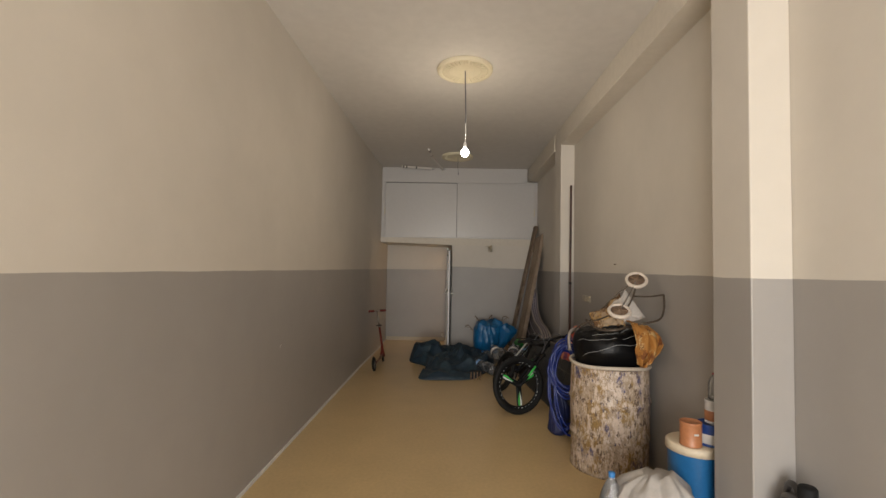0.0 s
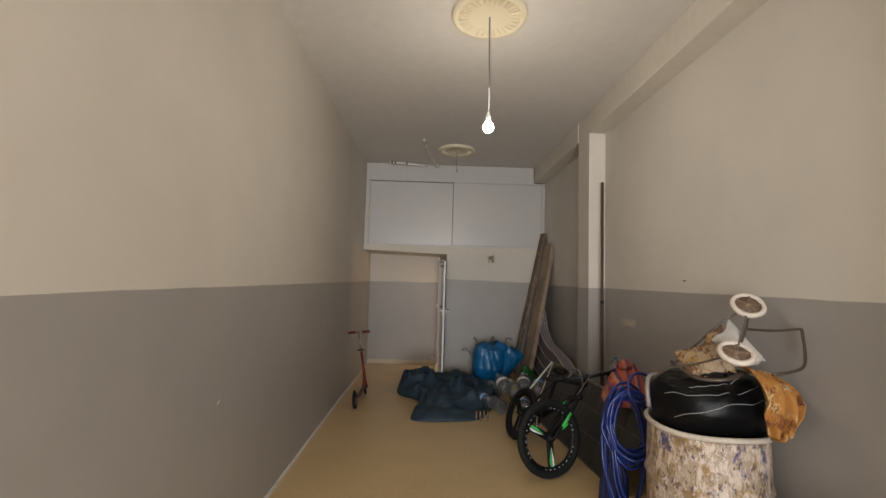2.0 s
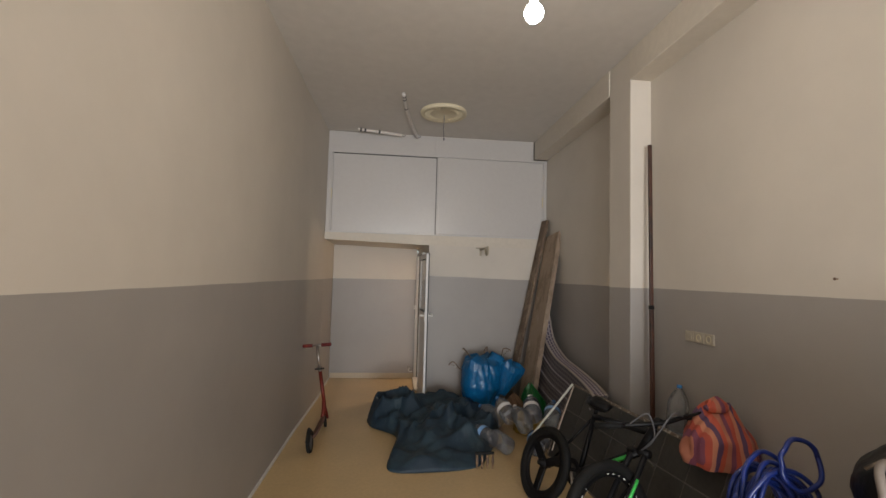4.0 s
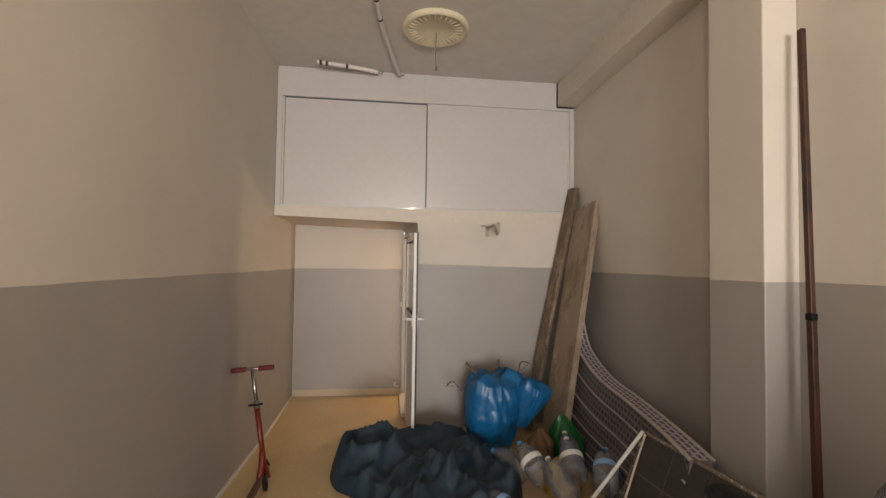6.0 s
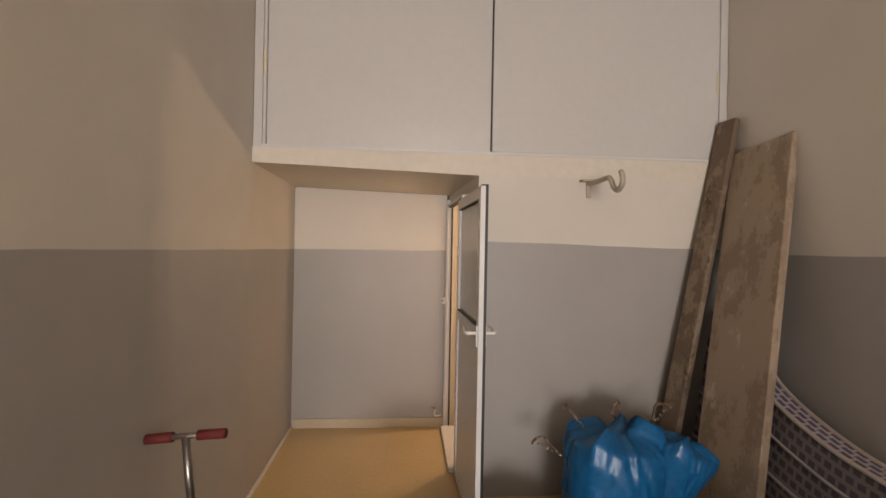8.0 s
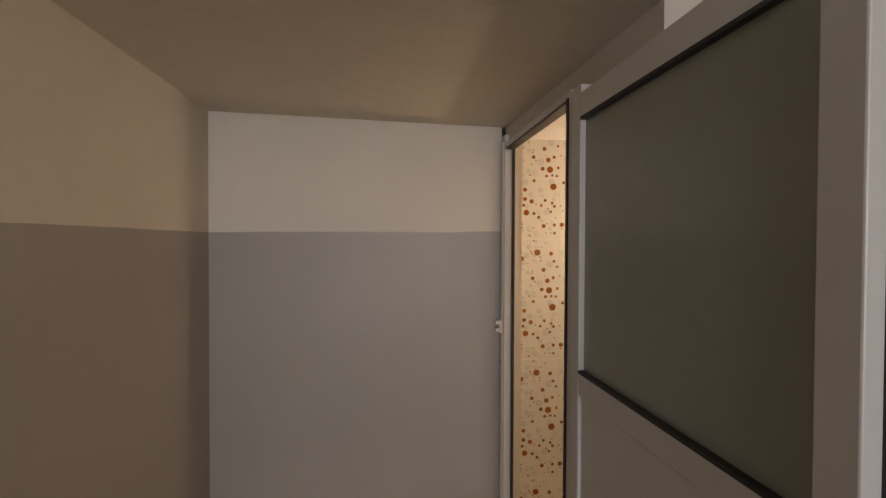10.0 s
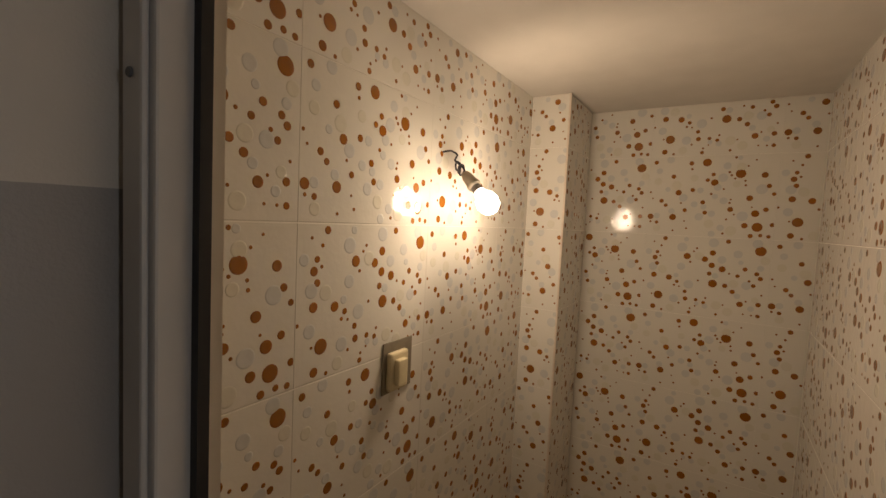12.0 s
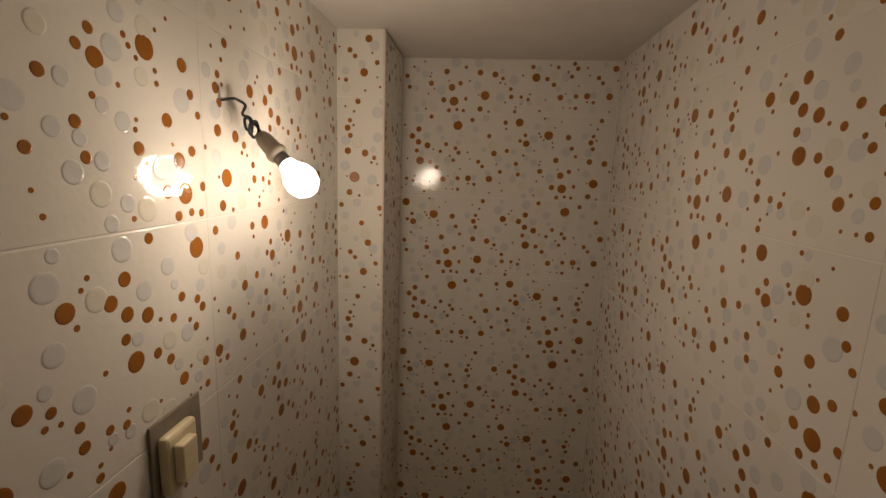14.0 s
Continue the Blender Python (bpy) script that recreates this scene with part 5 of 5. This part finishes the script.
def doll_stroller():
    ob = thing("folded_stroller", pose(0, 0, 0), "folded toy stroller with off-white wheels upside down on the bag", "stroller")
    w1, w2 = Vector((1.43, 4.03, 1.485)), Vector((1.225, 3.84, 1.255))
    for c, nn in ((w1, (-0.25, -0.75, 0.75)), (w2, (-0.15, -0.6, 0.95))):
        m = facing(c, nn)
        w = part("wheel", lathe(bmesh.new(), [(0.062, -0.013), (0.078, -0.015), (0.086, 0), (0.078, 0.015), (0.062, 0.013), (0.062, -0.013)], 36, m), OFFWHITE, ob, "off-white plastic wheel", True)
        part("disc", lathe(bmesh.new(), [(0, -0.004), (0.064, -0.006), (0.064, 0.002), (0.02, 0.006), (0.012, 0.02), (0, 0.02)], 30, m), HUBM, w, "grimy brown hub disc", True)
        for k in range(5):
            part("spoke", box(bmesh.new(), 0.014, -0.006, 0.0, 0.062, 0.006, 0.011, 0.002, m @ Matrix.Rotation(2 * math.pi * k / 5, 4, "Z")), HUBM, w)
    lines = [([w1, (1.3, 4.10, 1.36), (1.12, 4.2, 1.14), (1.0, 4.27, 1.03)], 0.006), ([w2, (1.12, 4.0, 1.17), (1.02, 4.1, 1.12), (0.97, 4.2, 1.03)], 0.006), ([w1, (1.40, 4.0, 1.38), (1.33, 3.96, 1.27), tuple(w2)], 0.006), ([(1.40, 4.0, 1.36), (1.47, 3.90, 1.365), (1.545, 3.82, 1.385)], 0.0065), ([(1.545, 3.82, 1.385), (1.525, 3.78, 1.27), (1.46, 3.73, 1.205), (1.32, 3.73, 1.175)], 0.0075)]
    for pts, r in lines:
        part("tube", tube(bmesh.new(), pts, r, 10, 4), TAUPE, ob, "", True)
    for name, corners, material, words, deep in (("seat_fabric", ((1.33, 4.10, 1.37), (1.10, 4.18, 1.20), (1.12, 4.05, 1.10), (1.33, 3.98, 1.13)), SEATCLOTH, "soiled printed seat fabric", 0.075),
                                                 ("seat_lining", ((1.37, 4.08, 1.40), (1.25, 4.08, 1.30), (1.33, 3.99, 1.15), (1.47, 3.96, 1.20)), LINING, "off-white seat lining", 0.05)):
        a, b, c, d = (Vector(p) for p in corners)
        bm, n_ = bmesh.new(), 22
        rows = []
        for k in range(n_ + 1):
            row = []
            for q in range(n_ + 1):
                u, v = k / n_, q / n_
                p = a.lerp(b, v).lerp(d.lerp(c, v), u)
                bulge = deep * math.sin(math.pi * v) * math.sin(math.pi * min(1, 0.15 + u * 0.85))
                w_ = 0.03 * noise.noise(p * 8) + 0.016 * (1 - abs(noise.noise(p * 15)) * 3)
                row.append(bm.verts.new((p.x - 0.3 * bulge, p.y - bulge + w_, p.z - 0.6 * bulge + 0.5 * w_)))
            rows.append(row)
        for p, q in zip(rows, rows[1:]):
            for t_ in range(n_):
                bm.faces.new((p[t_], p[t_ + 1], q[t_ + 1], q[t_]))
        sheet_ = part(name, bm, material, ob, words, True)
        sheet_.modifiers.new("thick", "SOLIDIFY").thickness = 0.005
    part("seat_hem", tube(bmesh.new(), [(1.08, 4.17, 1.15), (1.13, 4.02, 1.095), (1.24, 3.95, 1.10), (1.35, 3.97, 1.13)], 0.011, 8, 5), TAUPE, ob, "dark rolled fabric hem", True)
    part("axle", tube(bmesh.new(), [w1, (1.36, 3.96, 1.40), tuple(w2)], 0.0055, 8, 3), STEEL, ob, "thin steel axle", True)
    part("frame_bow", tube(bmesh.new(), [(0.945, 4.16, 0.90), (0.94, 4.17, 1.0), (0.965, 4.2, 1.055), (1.02, 4.22, 1.065), (1.05, 4.2, 1.03), (1.05, 4.18, 0.97)], 0.0125, 10, 4), TAUPEPALE, ob, "grey plastic bow", True)


doll_stroller()


# ---- beside the drum ----
def hose_coil():
    ob = thing("hose_coil", pose(0, 0, 0), "coils of blue plastic hose hanging beside the drum", "hose")
    for k in range(15):
        s = random.Random(40 + k)
        low = k % 3 == 0
        cx, cy = 1.05 + s.uniform(-0.035, 0.035), 4.66 + s.uniform(-0.06, 0.03)
        rx, rz = s.uniform(0.12, 0.17), s.uniform(0.33, 0.40) if low else s.uniform(0.17, 0.24)
        cz = 0.47 + s.uniform(-0.03, 0.03) if low else 0.66 + s.uniform(-0.06, 0.03)
        if k == 14:
            cx, cy, cz, rx, rz = 1.11, 4.60, 0.90, 0.085, 0.09
        lean, turn_ = s.uniform(0.02, 0.09), s.uniform(-0.4, 0.4)
        pts = []
        for i in range(18):
            a = 2 * math.pi * i / 18 + turn_
            pts.append((cx + rx * math.cos(a) + s.uniform(-0.006, 0.006), cy + lean * math.sin(a) + 0.03 * math.cos(a + k) + s.uniform(-0.006, 0.006), max(0.011, cz + rz * math.sin(a))))
        part("loop", tube(bmesh.new(), pts, 0.0095, 8, 3, True), HOSE, ob, "loop of blue hose", True)


hose_coil()
tote = thing("striped_tote", pose(1.37, 5.36, 0.585), "red and purple striped cloth bag on the panel", "bag")
part("body", sack(bmesh.new(), 0.19, 0.15, 0.33, 7.7, 8, 0.1, [(0, 0.9), (0.15, 1.0), (0.45, 0.92), (0.75, 0.6), (0.92, 0.35), (1, 0.25)], 56, 22), TOTE, tote, "striped woven bag", True)
part("knot", sack(bmesh.new(), 0.06, 0.05, 0.08, 3.7, 6, 0.2, None, 30, 10, pose(-0.03, -0.02, 0.29)), TOTE, tote, "bunched bag neck", True)


def bottle(name, m, r, h, body, cap, label_mat, label, group="water bottles"):
    ob = thing(name, m, label, "bottle", group)
    prof = [(0, 0.004), (r * 0.8, 0.0), (r * 0.97, 0.012)]
    for k in range(13):
        z = h * (0.05 + 0.045 * k)
        prof.append((r * (1.0 if k % 2 else 0.965), z))
    prof += [(r * 0.98, h * 0.63), (r * 0.86, h * 0.72), (r * 0.62, h * 0.82), (r * 0.36, h * 0.9), (r * 0.22, h * 0.95)]
    part("body", lathe(bmesh.new(), prof, 28), body, ob, "", True)
    part("cap", lathe(bmesh.new(), [(0, h * 0.94), (r * 0.25, h * 0.94), (r * 0.25, h), (0, h)], 18), cap, ob, "screw cap", True)
    if label_mat:
        part("label_wrap", lathe(bmesh.new(), [(r + 0.001, h * 0.40), (r + 0.0015, h * 0.41), (r + 0.0015, h * 0.52), (r + 0.001, h * 0.53)], 28), label_mat, ob, "printed label", True)
    return ob


bottle("water_bottle", pose(1.475, 5.90, 0.555, 0, 5, 0), 0.068, 0.33, PETC, CAPBLUE, None, "clear five litre bottle with blue cap on the panel")
HEAP = ((0.50, 7.10, 0.082, 80, 40, LABELB), (0.60, 6.95, 0.082, 84, 25, None), (0.72, 7.32, 0.20, 62, 20, LABELW), (0.93, 7.30, 0.21, 60, -8, LABELW), (1.05, 7.14, 0.22, 64, -25, LABELB), (0.80, 7.10, 0.19, 66, 8, None), (0.84, 6.90, 0.082, 82, -12, LABELB), (1.00, 6.98, 0.085, 80, -35, None), (0.70, 7.62, 0.09, 70, 45, None), (1.06, 7.62, 0.12, 58, -5, None))
for k, (x, y, z, rx, rz, lab) in enumerate(HEAP):
    bottle("water_bottle", pose(x, y, z, -rx, 0, rz), 0.078, 0.31, PETG if k % 3 == 0 else PETC, LABELW if k % 2 else CAPBLUE, lab, "empty crumpled water bottle lying in the heap")
comb = thing("rake_head", pose(0.33, 6.72, 0), "dark toothed rake head standing on the floor", "rake")
part("bar", boxes((-0.08, -0.012, 0.115, 0.08, 0.012, 0.135), bevel=0.004), BLACK, comb)
for k in range(4):
    part("tooth", tube(bmesh.new(), [(-0.066 + 0.044 * k, 0, 0.118), (-0.066 + 0.044 * k, -0.016, 0.06), (-0.066 + 0.044 * k, -0.01, 0.004)], [0.008, 0.012, 0.006], 8, 4), RUST, comb, "", True)
fold = small_sack("nylon_bag", pose(1.02, 4.80, 0), 0.10, 0.09, 0.40, 12.3, NYLON, "slumped navy nylon bag against the panel", "bag")

# ---- paint pots ----
pot = thing("paint_bucket", pose(1.425, 3.20, 0), "blue plastic paint bucket with cream lid", "bucket")
part("body", lathe(bmesh.new(), [(0, 0), (0.125, 0), (0.13, 0.01), (0.146, 0.51), (0.148, 0.525), (0, 0.525)], 40), BUCKETB, pot, "", True)
part("lid", lathe(bmesh.new(), [(0, 0.56), (0.142, 0.558), (0.153, 0.55), (0.155, 0.51), (0.15, 0.51)], 40), simple("cream_lid", (0.62, 0.52, 0.38), 0.45, vary=0.1), pot, "cream lid", True)


def tin(name, m, r, h, material, band, label):
    ob = thing(name, m, label, "tin", "paint tins")
    part("body", lathe(bmesh.new(), [(0, 0), (r, 0), (r + 0.002, 0.004), (r, 0.009), (r, h - 0.009), (r + 0.002, h - 0.004), (r, h), (r - 0.008, h), (r - 0.01, h - 0.006), (0, h - 0.006)], 32), material, ob, "", True)
    if band:
        part("label_band", lathe(bmesh.new(), [(r + 0.0005, h * 0.12), (r + 0.0015, h * 0.13), (r + 0.0015, h * 0.55), (r + 0.0005, h * 0.56)], 32), band, ob, "printed label band", True)
    return ob


tn = tin("paint_tin", pose(1.365, 3.125, 0.561), 0.058, 0.135, CANORANGE, None, "small orange paint tin on the bucket lid")
part("logo_bar", boxes((-0.012, -0.0625, 0.07, 0.012, -0.0595, 0.08)), LABELW, tn)
tin("paint_tin", pose(1.495, 3.15, 0.561), 0.072, 0.121, CANBLUE, LABELW, "blue and white paint tin on the bucket lid")
tin("paint_tin", pose(1.51, 3.15, 0.682), 0.045, 0.13, LABELW, CANORANGE, "small white tin stacked on the blue tin")
bottle("plastic_bottle", pose(1.512, 3.15, 0.813), 0.03, 0.155, PETC, REDCAP, None, "small clear bottle with red cap on the stacked tins", "paint pots")
sheet = tagged(link_mesh("plastic_bag", sack(bmesh.new(), 0.22, 0.22, 0.47, 14.2, 8, 0.1, [(0, 0.8), (0.2, 1.0), (0.6, 0.97), (0.85, 0.75), (1, 0.35)], 64, 26), CLEARBAG, True), "milky white plastic bag full of odds and ends", "bag")
sheet.matrix_world = pose(1.10, 2.96, 0)
bottle("water_bottle", pose(0.875, 3.02, 0), 0.07, 0.44, PETC, CAPBLUE, None, "clear bottle with blue cap beside the white bag")
jug = thing("jerrycan", pose(1.50, 2.47, 0) @ Matrix.Diagonal((1.05, 1.05, 1.1, 1)), "dark plastic jerrycan with black screw cap", "jerrycan")
part("body", box(box(bmesh.new(), -0.09, -0.11, 0, 0.085, 0.13, 0.46, 0.035, None, 4), -0.06, -0.07, 0.42, 0.055, 0.09, 0.54, 0.04, None, 4), JUG, jug, "", True)
part("cap", lathe(bmesh.new(), [(0, 0.53), (0.03, 0.53), (0.034, 0.54), (0.034, 0.585), (0.028, 0.592), (0, 0.592)], 20, pose(0, -0.01, 0)), BLACK, jug, "black screw cap", True)
part("handle", tube(bmesh.new(), [(0, 0.03, 0.53), (0, 0.05, 0.56), (0, 0.09, 0.555), (0, 0.12, 0.46)], 0.014, 10, 4), JUG, jug, "", True)


# ---- wall tiles, last ----
TW, TH, GAP = 0.41, 0.302, 0.0013


def tile_print(seed):
    """One tile's print: rust dots of four sizes kept apart, and pale dots between and under them."""
    rnd = random.Random(seed)
    dots = []

    def throw(count, low, high, colour, apart):
        tries = 0
        while count and tries < 900:
            tries += 1
            r = rnd.uniform(low, high)
            x, z = rnd.uniform(r * 0.7, TW - r * 0.7), rnd.uniform(r * 0.7, TH - r * 0.7)
            if all(math.hypot(x - a, z - c) > (r + q) + (apart if (k == 1) == (colour == 1) else -0.6 * min(r, q)) for a, c, q, k in dots):
                dots.append((x, z, r, colour))
                count -= 1

    throw(3, 0.0145, 0.0175, 1, 0.05)
    throw(10, 0.0095, 0.0125, 1, 0.009)
    throw(20, 0.0064, 0.0085, 1, 0.004)
    throw(24, 0.0028, 0.0048, 1, 0.003)
    throw(11, 0.012, 0.018, 2, 0.004)
    throw(10, 0.008, 0.012, 2, 0.003)
    throw(8, 0.011, 0.018, 3, 0.003)
    return dots


PRINTS = [tile_print(5), tile_print(23)]


def tile_mesh(w, h, u0, v0, style):
    """A tile, or the piece of it that was cut to fit, with its dots raised on the glaze."""
    bm = bmesh.new()
    e = 0.0014
    rows = [[bm.verts.new((x, y, z)) for x, z in zip((a * 0.25, w - a * 0.25, w - a * 0.25, a * 0.25), (a, a, h - a, h - a))] for a, y in ((GAP / 2, 0.0), (GAP / 2, -0.0006), (GAP / 2 + e, -0.0012))]
    bm.faces.new(rows[2])
    for p, q in zip(rows, rows[1:]):
        for i in range(4):
            j = (i + 1) % 4
            bm.faces.new((p[i], p[j], q[j], q[i]))
    bmesh.ops.recalc_face_normals(bm, faces=bm.faces[:])
    for x, z, r, colour in PRINTS[style]:
        x, z = x - u0, z - v0
        if not (r * 0.75 < x < w - r * 0.75 and r * 0.75 < z < h - r * 0.75):
            continue
        seg = 18 if r > 0.009 else 12
        high = 0.0004 if colour == 1 else 0.00035
        rings = []
        for f, y in ((1.0, -0.0010), (0.95, -0.0013 - 0.5 * high), (0.78, -0.0013 - high), (0.5, -0.0013 - 0.5 * high)):
            rings.append([bm.verts.new((min(w - 0.002, max(0.002, x + f * r * math.cos(2 * math.pi * i / seg))), y, min(h - 0.002, max(0.002, z + f * r * math.sin(2 * math.pi * i / seg))))) for i in range(seg)])
        made = [bm.faces.new(rings[-1])]
        for p, q in zip(rings, rings[1:]):
            for i in range(seg):
                j = (i + 1) % seg
                made.append(bm.faces.new((p[i], p[j], q[j], q[i])))
        for f in made:
            f.material_index, f.smooth = colour, True
    bm.normal_update()
    for f in bm.faces:
        if f.material_index and f.normal.y > 0:
            f.normal_flip()
    me = bpy.data.meshes.new("tile")
    bm.to_mesh(me)
    bm.free()
    for mt in GLAZE:
        me.materials.append(mt)
    return me


tile_store = {}


def tile_wall(parent, origin, turn, length, first, top=BZ):
    """Tiles along a wall: first is where the first upright joint lies, from the wall's start."""
    m0 = pose(*origin, 0, 0, turn)
    z, row = 0.885 - 3 * TH, 0
    while z < top:
        z0, z1 = max(z, 0.0), min(z + TH, top)
        x, col = first - TW, 0
        while x < length:
            x0, x1 = max(x, 0.0), min(x + TW, length)
            if x1 - x0 > 0.02 and z1 - z0 > 0.02:
                key = (round(x1 - x0, 3), round(z1 - z0, 3), round(x0 - x, 3), round(z0 - z, 3), (row + col) % 2)
                if key not in tile_store:
                    tile_store[key] = tile_mesh(x1 - x0, z1 - z0, x0 - x, z0 - z, (row + col) % 2)
                o = new("tile", tile_store[key])
                o.parent = parent
                o.matrix_world = m0 @ pose(x0, 0, z0)
            x += TW
            col += 1
        z += TH
        row += 1


tile_wall(bath_n, (-0.04, BY1 + 0.0025, 0), 0, CX + 0.0425, 0.237)
tile_wall(bath_e, (BX1 + 0.0025, 9.9605, 0), -90, 9.9605 - BY0, 0.24)
tile_wall(bath_s, (BX1, BY0 - 0.0025, 0), 180, BX1 + 0.04, 0.30)
tile_wall(bath_c, (CX + 0.0025, BY1, 0), -90, BY1 - 9.958, 0.40)
tile_wall(bath_c, (CX, 9.9605, 0), 0, BX1 - CX, 0.40)
part("corner_trim", boxes((CX - 0.0035, 9.9545, 0, CX + 0.004, 9.962, BZ), bevel=0.002), OFFWHITE, bath_c, "pale edge trim")
